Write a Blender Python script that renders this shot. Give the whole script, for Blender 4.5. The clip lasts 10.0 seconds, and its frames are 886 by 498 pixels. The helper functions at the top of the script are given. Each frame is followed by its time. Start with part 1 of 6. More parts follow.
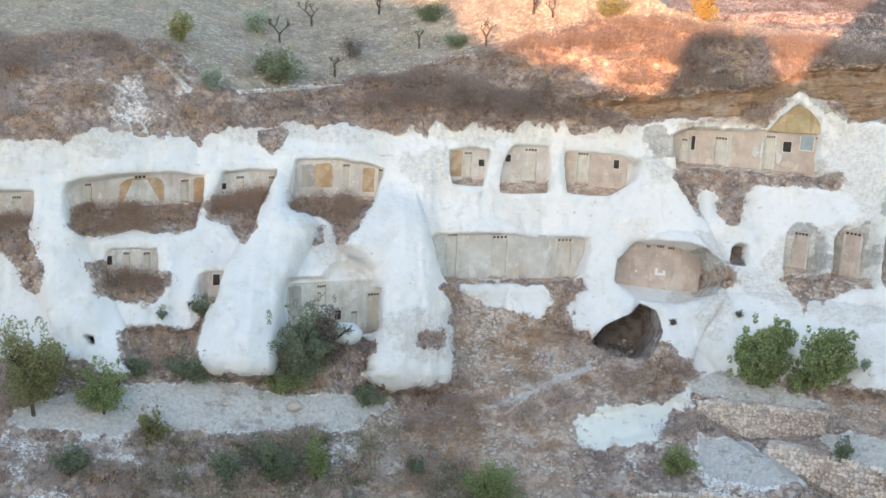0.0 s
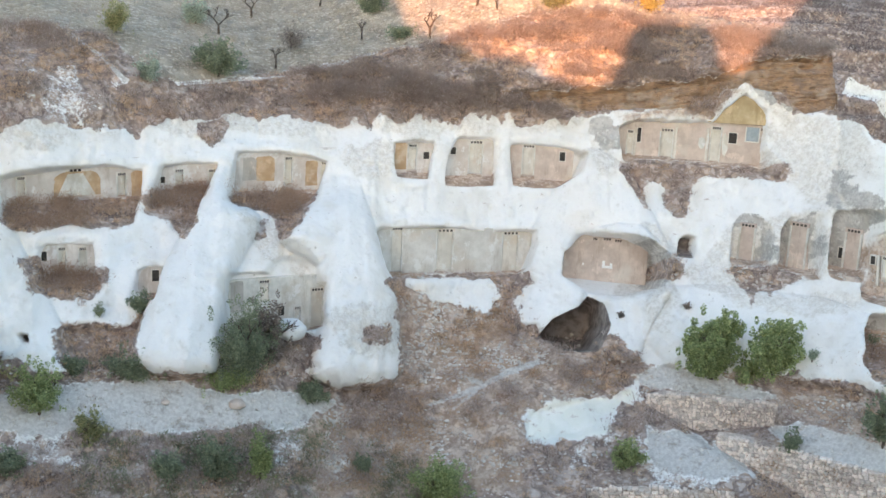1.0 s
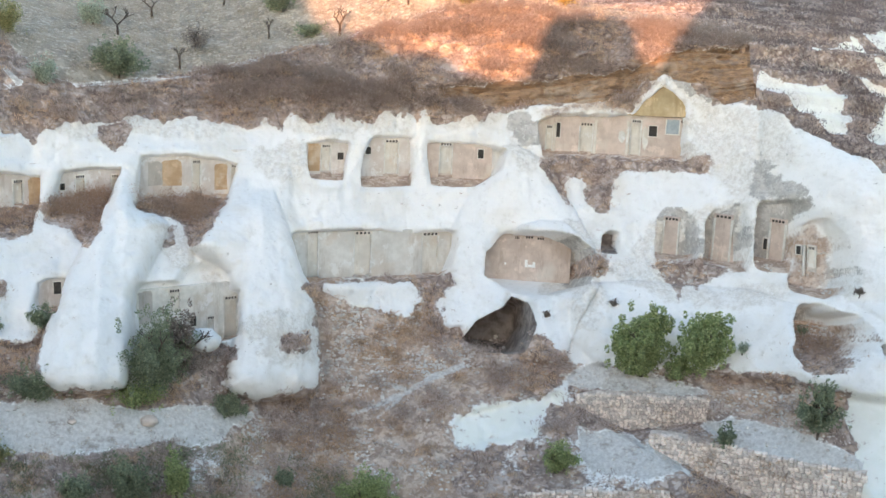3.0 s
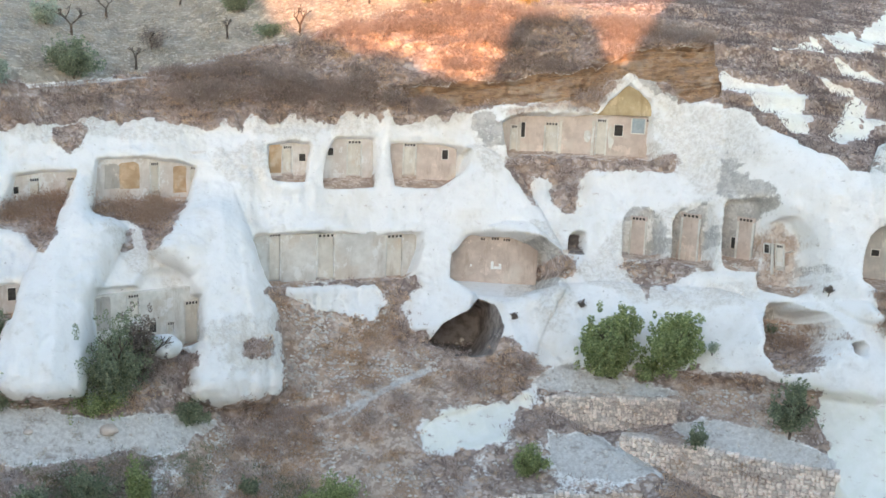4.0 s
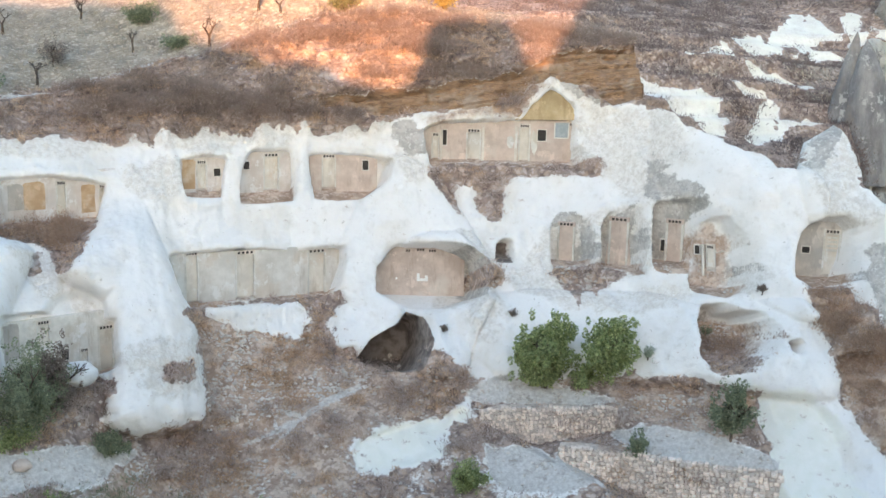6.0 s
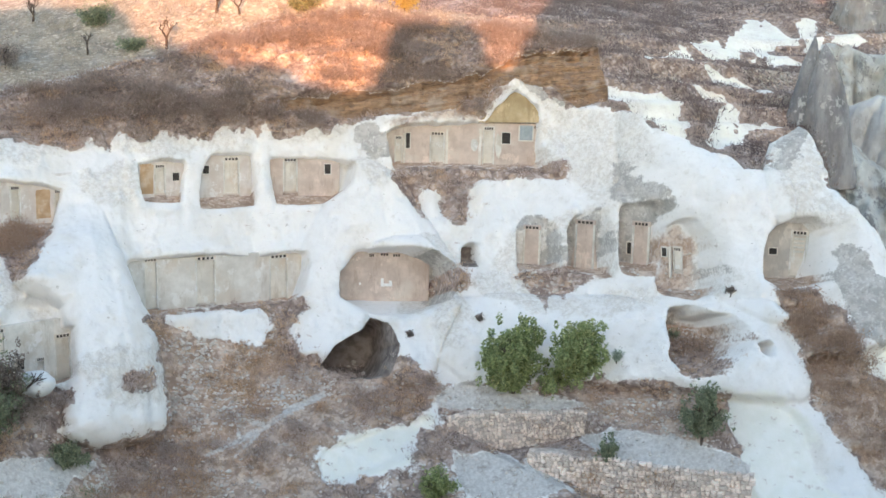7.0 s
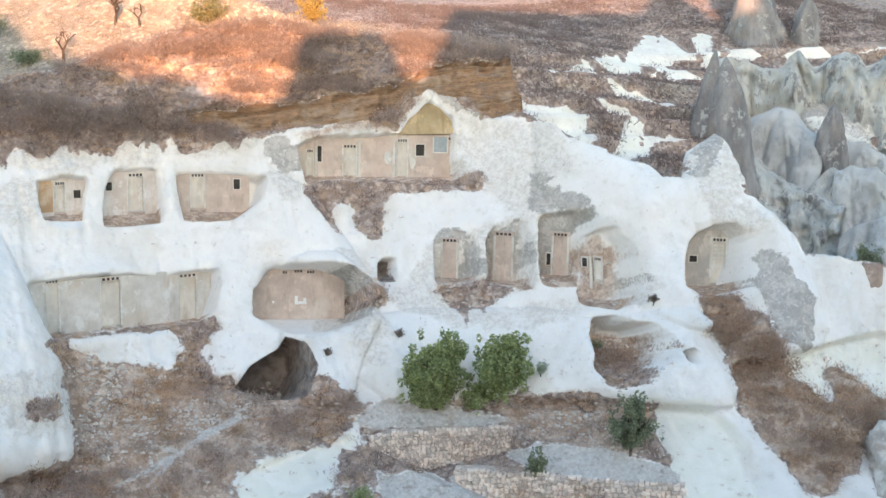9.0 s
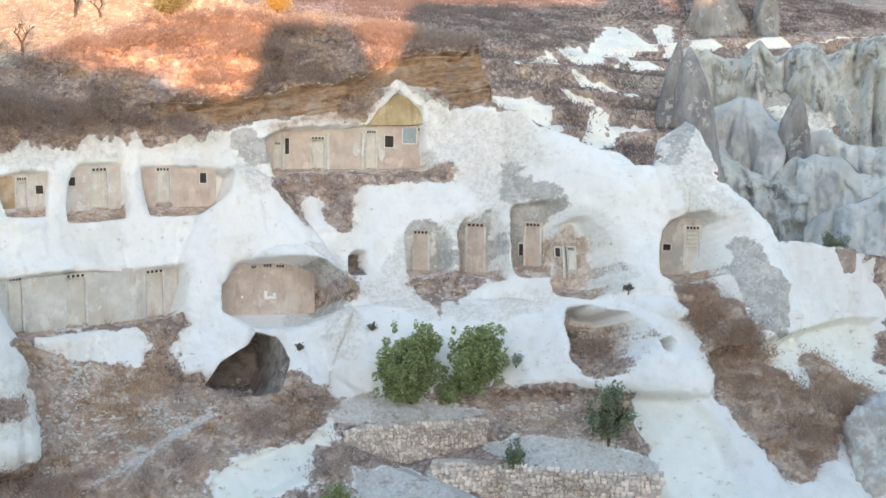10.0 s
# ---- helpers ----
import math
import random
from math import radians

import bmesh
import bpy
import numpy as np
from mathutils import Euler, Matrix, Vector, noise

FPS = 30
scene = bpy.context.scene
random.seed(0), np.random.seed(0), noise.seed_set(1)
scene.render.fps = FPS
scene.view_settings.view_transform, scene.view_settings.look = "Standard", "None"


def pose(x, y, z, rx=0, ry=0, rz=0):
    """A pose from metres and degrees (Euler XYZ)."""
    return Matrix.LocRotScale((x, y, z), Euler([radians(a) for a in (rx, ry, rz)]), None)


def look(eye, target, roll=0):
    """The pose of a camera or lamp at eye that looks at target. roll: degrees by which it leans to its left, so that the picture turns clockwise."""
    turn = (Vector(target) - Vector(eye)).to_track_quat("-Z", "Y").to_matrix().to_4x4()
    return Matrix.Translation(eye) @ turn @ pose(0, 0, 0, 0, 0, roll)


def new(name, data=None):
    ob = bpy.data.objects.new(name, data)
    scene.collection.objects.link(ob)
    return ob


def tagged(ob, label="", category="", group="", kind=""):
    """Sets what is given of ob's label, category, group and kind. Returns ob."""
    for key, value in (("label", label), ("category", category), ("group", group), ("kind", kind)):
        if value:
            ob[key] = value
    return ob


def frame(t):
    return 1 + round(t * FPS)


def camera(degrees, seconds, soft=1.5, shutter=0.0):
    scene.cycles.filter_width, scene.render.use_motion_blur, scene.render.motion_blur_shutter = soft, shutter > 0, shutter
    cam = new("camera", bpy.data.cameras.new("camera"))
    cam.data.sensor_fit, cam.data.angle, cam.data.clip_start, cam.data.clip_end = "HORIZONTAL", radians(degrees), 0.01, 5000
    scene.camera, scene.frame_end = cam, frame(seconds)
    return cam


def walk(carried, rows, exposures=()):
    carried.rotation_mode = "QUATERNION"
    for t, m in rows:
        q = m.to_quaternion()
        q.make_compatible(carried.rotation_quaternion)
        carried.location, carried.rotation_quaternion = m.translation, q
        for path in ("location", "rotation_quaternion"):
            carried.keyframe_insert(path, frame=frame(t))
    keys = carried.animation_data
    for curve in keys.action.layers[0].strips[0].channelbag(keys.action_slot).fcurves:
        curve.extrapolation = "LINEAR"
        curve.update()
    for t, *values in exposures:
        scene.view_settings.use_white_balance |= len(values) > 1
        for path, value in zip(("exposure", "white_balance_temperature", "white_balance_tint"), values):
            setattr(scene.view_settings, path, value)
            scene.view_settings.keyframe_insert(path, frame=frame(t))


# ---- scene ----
cam = camera(39.7, 10.0)
PATH = [
    (0, (-4.238, -59.044, 20.382), (-4.102, -57.11, 19.89), 2.6),
    (0.5, (-4.323, -58.616, 20.132), (-4.141, -56.685, 19.643), 2.7),
    (1, (-4.404, -58.177, 19.828), (-4.171, -56.251, 19.341), 2.9),
    (1.5, (-4.43, -57.697, 19.649), (-4.157, -55.776, 19.164), 2.9),
    (2, (-4.55, -57.175, 19.275), (-4.236, -55.258, 18.798), 2.7),
    (2.5, (-4.651, -56.704, 19.046), (-4.301, -54.791, 18.577), 2.5),
    (4, (-5.063, -55.265, 18.361), (-4.605, -53.37, 17.914), 2.3),
    (4.5, (-5.231, -54.828, 18.172), (-4.736, -52.942, 17.731), 2.3),
    (5, (-5.325, -54.386, 17.959), (-4.791, -52.506, 17.529), 1.6),
    (5.5, (-5.409, -53.944, 17.758), (-4.839, -52.073, 17.338), 1.4),
    (7, (-5.848, -52.591, 17.132), (-5.165, -50.753, 16.74), 1.3),
    (7.5, (-6.011, -52.198, 16.935), (-5.289, -50.374, 16.546), 1.7),
    (8, (-6.215, -51.739, 16.743), (-5.436, -49.935, 16.375), 1.4),
    (8.5, (-6.37, -51.347, 16.6), (-5.553, -49.557, 16.243), 1.6),
    (9, (-6.538, -50.942, 16.392), (-5.685, -49.167, 16.043), 1.1),
    (9.5, (-6.712, -50.529, 16.215), (-5.826, -48.77, 15.868), 0.7),
    (10, (-6.917, -50.102, 16.054), (-5.999, -48.36, 15.701), 0.7),
]
walk(cam, [(t, look(eye, target, roll)) for t, eye, target, roll in PATH], [(0, 2.23, 6450, 11), (10, 2.23, 6450, 11)])

# ---- sky, sun ----
SUN_ELEVATION, SUN_AZIMUTH = 7.0, -20.0   # degrees; the azimuth turns from straight behind (-y) towards -x
world = bpy.data.worlds.new("sky")
scene.world = world
world.use_nodes = True
sky = world.node_tree.nodes.new("ShaderNodeTexSky")
sky.sky_type, sky.sun_disc = "NISHITA", False
sky.sun_elevation, sky.sun_rotation = radians(SUN_ELEVATION), radians(180 - SUN_AZIMUTH)
world.node_tree.links.new(sky.outputs[0], world.node_tree.nodes["Background"].inputs[0])
world.node_tree.nodes["Background"].inputs[1].default_value = 0.15
sun = new("sun", bpy.data.lights.new("sun", "SUN"))
sun.data.energy, sun.data.angle, sun.data.color = 2.15, radians(0.35), (1.0, 0.48, 0.24)
az, el = radians(SUN_AZIMUTH), radians(SUN_ELEVATION)
SUN_FROM = Vector((math.sin(az) * math.cos(el), -math.cos(az) * math.cos(el), math.sin(el)))
sun.matrix_world = look(SUN_FROM * 100, (0, 0, 0))



# ---- materials ----
class Nodes:
    """A small writer of node materials."""

    def __init__(self, name, roughness=0.9, metallic=0.0):
        self.mat = bpy.data.materials.new(name)
        self.mat.use_nodes = True
        self.tree = self.mat.node_tree
        self.bsdf = self.tree.nodes["Principled BSDF"]
        self.bsdf.inputs["Roughness"].default_value = roughness
        self.bsdf.inputs["Metallic"].default_value = metallic
        self.bsdf.inputs["Specular IOR Level"].default_value = 0.25
        self.coord = self.tree.nodes.new("ShaderNodeTexCoord").outputs["Object"]

    def link(self, a, b):
        self.tree.links.new(a, b)

    def put(self, value, socket):
        if hasattr(value, "is_output"):
            self.link(value, socket)
        elif isinstance(value, tuple):
            socket.default_value = (*value, 1.0)[: len(socket.default_value)]
        else:
            socket.default_value = value

    def noise(self, scale, detail=5.0, rough=0.6, stretch=(1, 1, 1), seed=0.0):
        mapping = self.tree.nodes.new("ShaderNodeMapping")
        mapping.inputs["Scale"].default_value = stretch
        mapping.inputs["Location"].default_value = (seed * 7.3, seed * 3.1, seed * 1.7)
        self.link(self.coord, mapping.inputs[0])
        n = self.tree.nodes.new("ShaderNodeTexNoise")
        n.inputs["Scale"].default_value, n.inputs["Detail"].default_value, n.inputs["Roughness"].default_value = scale, detail, rough
        self.link(mapping.outputs[0], n.inputs["Vector"])
        return n.outputs[0]

    def cells(self, scale, stretch=(1, 1, 1)):
        mapping = self.tree.nodes.new("ShaderNodeMapping")
        mapping.inputs["Scale"].default_value = stretch
        self.link(self.coord, mapping.inputs[0])
        n = self.tree.nodes.new("ShaderNodeTexVoronoi")
        n.inputs["Scale"].default_value = scale
        self.link(mapping.outputs[0], n.inputs["Vector"])
        return n.outputs["Distance"]

    def ramp(self, value, low, high, a=0.0, b=1.0):
        n = self.tree.nodes.new("ShaderNodeMapRange")
        n.interpolation_type = "SMOOTHSTEP"
        self.put(value, n.inputs["Value"])
        for key, v in (("From Min", low), ("From Max", high), ("To Min", a), ("To Max", b)):
            n.inputs[key].default_value = v
        return n.outputs[0]

    def math(self, op, a, b=0.0):
        n = self.tree.nodes.new("ShaderNodeMath")
        n.operation = op
        self.put(a, n.inputs[0])
        self.put(b, n.inputs[1])
        return n.outputs[0]

    def mix(self, factor, a, b, blend="MIX"):
        n = self.tree.nodes.new("ShaderNodeMix")
        n.data_type, n.blend_type = "RGBA", blend
        self.put(factor, n.inputs[0])
        self.put(a, n.inputs[6])
        self.put(b, n.inputs[7])
        return n.outputs[2]

    def tufts(self, scale, seed=0.0):
        """Random value for each clump of a cellular pattern."""
        mapping = self.tree.nodes.new("ShaderNodeMapping")
        mapping.inputs["Location"].default_value = (seed * 7.3, seed * 3.1, seed * 1.7)
        warp = self.tree.nodes.new("ShaderNodeTexNoise")
        warp.inputs["Scale"].default_value, warp.inputs["Detail"].default_value = scale * 1.7, 4.0
        self.link(self.coord, warp.inputs["Vector"])
        shift = self.tree.nodes.new("ShaderNodeVectorMath")
        shift.operation = "MULTIPLY_ADD"
        self.link(warp.outputs["Color"], shift.inputs[0])
        shift.inputs[1].default_value = (0.9 / scale, 0.9 / scale, 0.9 / scale)
        self.link(self.coord, shift.inputs[2])
        self.link(shift.outputs[0], mapping.inputs[0])
        n = self.tree.nodes.new("ShaderNodeTexVoronoi")
        n.inputs["Scale"].default_value = scale
        self.link(mapping.outputs[0], n.inputs["Vector"])
        split = self.tree.nodes.new("ShaderNodeSeparateColor")
        self.link(n.outputs["Color"], split.inputs[0])
        return split.outputs[0], n.outputs["Distance"]

    def attribute(self, name):
        n = self.tree.nodes.new("ShaderNodeAttribute")
        n.attribute_name = name
        return n.outputs["Fac"]

    def random(self):
        return self.tree.nodes.new("ShaderNodeObjectInfo").outputs["Random"]

    def island(self):
        return self.tree.nodes.new("ShaderNodeNewGeometry").outputs["Random Per Island"]

    def bump(self, height, strength=0.5, distance=0.05):
        n = self.tree.nodes.new("ShaderNodeBump")
        n.inputs["Strength"].default_value, n.inputs["Distance"].default_value = strength, distance
        self.link(height, n.inputs["Height"])
        self.link(n.outputs[0], self.bsdf.inputs["Normal"])

    def done(self, colour):
        self.put(colour, self.bsdf.inputs["Base Color"])
        return self.mat


def hillside_material(name):
    """White tuff, dry scrub soil, gravel, grey crust, ochre rock and straw, shared out by the surface's own masks."""
    m = Nodes(name, 0.95)
    fine, wide, grit = m.noise(2.2, 8), m.noise(0.22, 5), m.noise(6.0, 6, 0.7)
    tuff = m.mix(m.ramp(wide, 0.35, 0.7), (0.90, 0.875, 0.845), (0.84, 0.825, 0.805))
    tuff = m.mix(m.ramp(m.noise(0.5, 6, 0.6, (1, 1, 0.5), 1), 0.48, 0.70, 0, 0.6), tuff, (0.74, 0.70, 0.63))
    tuff = m.mix(m.ramp(m.noise(1.7, 8, 0.75, (1, 1, 0.7), 25), 0.52, 0.68, 0, 0.4), tuff, (0.76, 0.735, 0.70))
    tuff = m.mix(m.ramp(fine, 0.56, 0.74, 0, 0.5), tuff, (0.64, 0.60, 0.53))
    tuff = m.mix(m.ramp(m.noise(1.1, 7, 0.7, (1, 1, 0.3), 2), 0.60, 0.74, 0, 0.4), tuff, (0.60, 0.59, 0.57))
    tuff = m.mix(m.ramp(m.noise(8.0, 4, 0.7, seed=26), 0.60, 0.70, 0, 0.25), tuff, (0.62, 0.60, 0.57))
    tuff = m.mix(m.ramp(m.noise(3.2, 5, 0.75, seed=5), 0.655, 0.69, 0, 0.7), tuff, (0.40, 0.36, 0.32))
    tuff = m.mix(m.ramp(m.cells(0.55, (1.0, 1.0, 0.35)), 0.0, 0.05, 0.3, 0), tuff, (0.52, 0.49, 0.45))
    clump, gap = m.tufts(2.6, 31)
    speckle, between = m.tufts(6.5, 32)
    soil = m.mix(m.ramp(fine, 0.35, 0.65), (0.298, 0.225, 0.192), (0.468, 0.37, 0.321))
    soil = m.mix(m.ramp(m.noise(0.6, 5, seed=3), 0.5, 0.66, 0, 0.4), soil, (0.458, 0.33, 0.238))
    soil = m.mix(m.ramp(clump, 0.0, 0.28, 0.55, 0), soil, (0.238, 0.175, 0.15))
    soil = m.mix(m.ramp(clump, 0.62, 0.80, 0, 0.6), soil, (0.558, 0.41, 0.305))
    soil = m.mix(m.ramp(m.noise(1.3, 7, 0.7, seed=4), 0.58, 0.70, 0, 0.7), soil, (0.597, 0.54, 0.507))
    soil = m.mix(m.ramp(speckle, 0.72, 0.87, 0, 0.55), soil, (0.677, 0.59, 0.538))
    soil = m.mix(m.ramp(speckle, 0.0, 0.24, 0.7, 0), soil, (0.199, 0.148, 0.13))
    soil = m.mix(m.ramp(gap, 0.42, 0.75, 0, 0.55), soil, (0.169, 0.125, 0.109))
    soil = m.mix(m.ramp(m.noise(0.75, 7, 0.7, (0.7, 1, 1.3), 35), 0.57, 0.66, 0, 0.6), soil, (0.617, 0.56, 0.527))
    tops = m.math("ADD", m.attribute("tussock"), m.math("MULTIPLY", m.math("ADD", m.noise(3.0, 6, 0.7, seed=20), -0.5), 0.8))
    soil = m.mix(m.ramp(tops, 0.40, 0.85, 0, 0.45), soil, (0.497, 0.4, 0.352))
    gravel = m.mix(m.ramp(grit, 0.35, 0.65), (0.52, 0.49, 0.46), (0.68, 0.655, 0.62))
    gravel = m.mix(m.ramp(m.noise(1.5, 8, 0.75, seed=10), 0.52, 0.66, 0, 0.75), gravel, (0.30, 0.25, 0.21))
    crust = m.mix(m.ramp(fine, 0.4, 0.65), (0.42, 0.40, 0.37), (0.57, 0.54, 0.50))
    crust = m.mix(m.ramp(m.noise(1.8, 8, 0.75, seed=6), 0.54, 0.62, 0, 0.8), crust, (0.62, 0.60, 0.565))
    crust = m.mix(m.ramp(m.noise(7.0, 5, 0.75, seed=27), 0.55, 0.63, 0, 0.85), crust, (0.72, 0.70, 0.67))
    crust = m.mix(m.ramp(m.noise(5.5, 5, 0.75, seed=28), 0.58, 0.66, 0, 0.7), crust, (0.25, 0.24, 0.225))
    layers = m.noise(3.0, 9, 0.8, (0.35, 0.35, 2.2), 8)
    ochre = m.mix(m.ramp(layers, 0.35, 0.65), (0.25, 0.165, 0.11), (0.49, 0.33, 0.21))
    ochre = m.mix(m.ramp(m.noise(1.6, 8, 0.78, (1, 1, 1.6), 24), 0.48, 0.60, 0, 0.7), ochre, (0.27, 0.20, 0.155))
    ochre = m.mix(m.ramp(m.cells(1.3, (0.5, 0.5, 3.4)), 0.0, 0.07, 0.75, 0), ochre, (0.10, 0.075, 0.06))
    ochre = m.mix(m.ramp(layers, 0.57, 0.60, 0, 0.85), ochre, (0.13, 0.095, 0.075))
    ochre = m.mix(m.ramp(m.noise(7.0, 4, 0.7, (0.25, 0.25, 2.5), 34), 0.58, 0.66, 0, 0.55), ochre, (0.12, 0.085, 0.065))
    ochre = m.mix(m.ramp(m.noise(0.7, 5, 0.65, seed=17), 0.5, 0.64, 0, 0.6), ochre, (0.50, 0.42, 0.345))
    straw = m.mix(m.ramp(m.noise(0.8, 8, 0.7, (1, 1, 1), 9), 0.35, 0.65), (0.30, 0.262, 0.22), (0.49, 0.43, 0.355))
    straw = m.mix(m.ramp(clump, 0.0, 0.3, 0.5, 0), straw, (0.33, 0.285, 0.235))
    straw = m.mix(m.ramp(m.noise(0.35, 5, 0.65, seed=33), 0.50, 0.62, 0, 0.5), straw, (0.29, 0.262, 0.205))
    straw = m.mix(m.ramp(m.noise(0.9, 6, 0.7, (1, 1, 1.4), 36), 0.53, 0.62, 0, 0.65), straw, (0.25, 0.205, 0.165))
    straw = m.mix(m.ramp(speckle, 0.72, 0.88, 0, 0.7), straw, (0.68, 0.60, 0.49))
    # brown rock for cave and holes, darkened so the colour carries their shade
    shade_brown = m.mix(m.ramp(fine, 0.35, 0.65), (0.19, 0.155, 0.14), (0.36, 0.31, 0.275))
    loam = m.mix(m.ramp(m.noise(1.7, 8, 0.72, seed=18), 0.40, 0.62), (0.381, 0.278, 0.217), (0.612, 0.495, 0.409))
    loam = m.mix(m.ramp(clump, 0.0, 0.3, 0.6, 0), loam, (0.285, 0.202, 0.159))
    loam = m.mix(m.ramp(speckle, 0.66, 0.85, 0, 0.7), loam, (0.696, 0.576, 0.472))
    loam = m.mix(m.ramp(m.noise(0.5, 5, 0.6, seed=19), 0.48, 0.66, 0, 0.6), loam, (0.454, 0.303, 0.202))
    rough = m.math("ADD", m.math("MULTIPLY", m.noise(1.6, 7, 0.7, seed=1), 0.9), -0.45)
    speck = m.math("ADD", m.noise(7.5, 6, 0.8, seed=29), -0.5)
    colour = tuff
    worn = m.mix(m.ramp(m.noise(4.5, 8, 0.75, seed=12), 0.40, 0.62), (0.82, 0.79, 0.745), (0.66, 0.62, 0.565))
    worn = m.mix(m.ramp(m.noise(9.0, 5, 0.7, seed=13), 0.54, 0.62, 0, 0.8), worn, (0.85, 0.84, 0.82))
    worn = m.mix(m.ramp(m.noise(0.9, 7, 0.75, seed=14), 0.54, 0.66, 0, 0.5), worn, (0.68, 0.62, 0.55))
    lime = m.mix(m.ramp(m.noise(1.2, 6, 0.65, seed=15), 0.35, 0.65), (0.85, 0.84, 0.755), (0.90, 0.885, 0.82))
    for key, paint, wobble in (("lime", lime, 0.9), ("worn", worn, 1.3), ("grey", crust, 0.9), ("scrub", soil, 0.9), ("debris", loam, 1.2), ("straw", straw, 0.8), ("gravel", gravel, 0.9), ("ochre", ochre, 0.5), ("hollow_shade", shade_brown, 0.3)):
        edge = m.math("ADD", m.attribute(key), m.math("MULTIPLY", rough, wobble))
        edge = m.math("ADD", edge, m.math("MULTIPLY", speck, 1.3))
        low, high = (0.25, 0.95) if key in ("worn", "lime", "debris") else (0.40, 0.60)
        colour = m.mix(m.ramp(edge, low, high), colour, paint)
    relief = m.math("ADD", m.math("MULTIPLY", fine, 0.8), m.math("MULTIPLY", grit, 0.3))
    m.bump(relief, 0.7, 0.13)
    return m.done(colour)


HILLSIDE = hillside_material("hillside")

# ---- the lie of the land ----
# The cliff is laid out on a leaning plane: x along the cliff, w up the plane, h out of it towards the valley.
LEAN = radians(20)
CL, SL = math.cos(LEAN), math.sin(LEAN)


def world_of(x, w, h):
    return x, w * SL - h * CL, w * CL + h * SL


def spline(knots, rows, at):
    """Cubic through the rows at the knots, straight on outside them; along the first axis."""
    knots, rows = np.array(knots, float), np.array(rows, float)
    slope = np.gradient(rows, knots, axis=0)
    i = np.clip(np.searchsorted(knots, at, "right") - 1, 0, len(knots) - 2)
    step = knots[i + 1] - knots[i]
    raw = (at - knots[i]) / step
    shape = (-1,) + (1,) * (rows.ndim - 1)
    u, over, step = np.clip(raw, 0, 1).reshape(shape), (raw - np.clip(raw, 0, 1)).reshape(shape), step.reshape(shape)
    a, b, ma, mb = rows[i], rows[i + 1], slope[i] * step, slope[i + 1] * step
    out = (2 * u**3 - 3 * u**2 + 1) * a + (u**3 - 2 * u**2 + u) * ma + (3 * u**2 - 2 * u**3) * b + (u**3 - u**2) * mb
    return out + over * np.where(over > 0, mb, ma)


CLIFF_X = [-24, -18, -12, -6, 0, 6, 12, 18, 24, 30]
CLIFF_W = [-10, -6, -3, 0, 3, 6.5, 10, 14, 18]
CLIFF_H = [
    [18.0, 16.4, 14.7, 13.2, 12.0, 13.0, 14.9, 17.8, 20.0, 21.4],
    [14.8, 13.1, 11.6, 10.0, 7.7, 8.9, 10.3, 13.4, 16.9, 18.0],
    [12.8, 10.6, 9.4, 7.8, 4.5, 6.3, 7.3, 10.2, 15.1, 15.8],
    [11.2, 8.8, 7.6, 6.5, 3.2, 3.2, 5.2, 7.6, 13.3, 15.1],
    [10.2, 8.0, 6.3, 5.0, 2.5, 1.2, 3.6, 6.0, 11.5, 15.1],
    [9.3, 7.9, 4.7, 2.7, 1.5, 0.7, 2.0, 5.1, 10.6, 13.7],
    [7.9, 7.6, 4.1, 1.5, 0.8, 0.3, 1.9, 3.8, 8.7, 10.4],
    [3.8, 3.8, 1.7, -1.1, -0.8, 0.6, 1.9, 4.4, 4.6, 5.2],
    [-2.4, -3.3, -5.5, -7.2, -5.5, -2.7, -0.4, -0.2, -0.9, -0.8],
]


def lay(xk, wk, rows, xs, ws):
    return spline(xk, spline(wk, rows, ws).T, xs).T


STEP = 0.056
XS = np.arange(-25.5, 34.5, STEP)
# closer rows where the niches are
WS = np.concatenate([np.arange(-10, -1.5, 0.09), np.arange(-1.5, 13, 0.05), np.arange(13, 17, 0.08), np.arange(17, 25, 0.14)])
BASE = lay(CLIFF_X, CLIFF_W, CLIFF_H, XS, WS)
GX, GW = np.meshgrid(XS, WS)
H = BASE.copy()


def rough(xs, ws, size_x, size_w, octaves=4, keep=0.5, seed=0):
    """Smooth random relief between -1 and 1 on a grid."""
    out, weight, total = np.zeros((len(ws), len(xs))), 1.0, 0.0
    roll = np.random.default_rng(seed)
    for _ in range(octaves):
        fx, fw = (xs - xs[0]) / size_x, (ws - ws[0]) / size_w
        table = roll.uniform(-1, 1, (int(fw[-1]) + 3, int(fx[-1]) + 3))
        ix, iw = fx.astype(int), fw.astype(int)
        ux, uw = fx - ix, (fw - iw)[:, None]
        ux, uw = ux * ux * (3 - 2 * ux), uw * uw * (3 - 2 * uw)
        top = table[iw][:, ix] * (1 - ux) + table[iw][:, ix + 1] * ux
        low = table[iw + 1][:, ix] * (1 - ux) + table[iw + 1][:, ix + 1] * ux
        out += weight * (top * (1 - uw) + low * uw)
        total += weight
        weight, size_x, size_w = weight * keep, size_x / 2, size_w / 2
    return out / total * 1.6


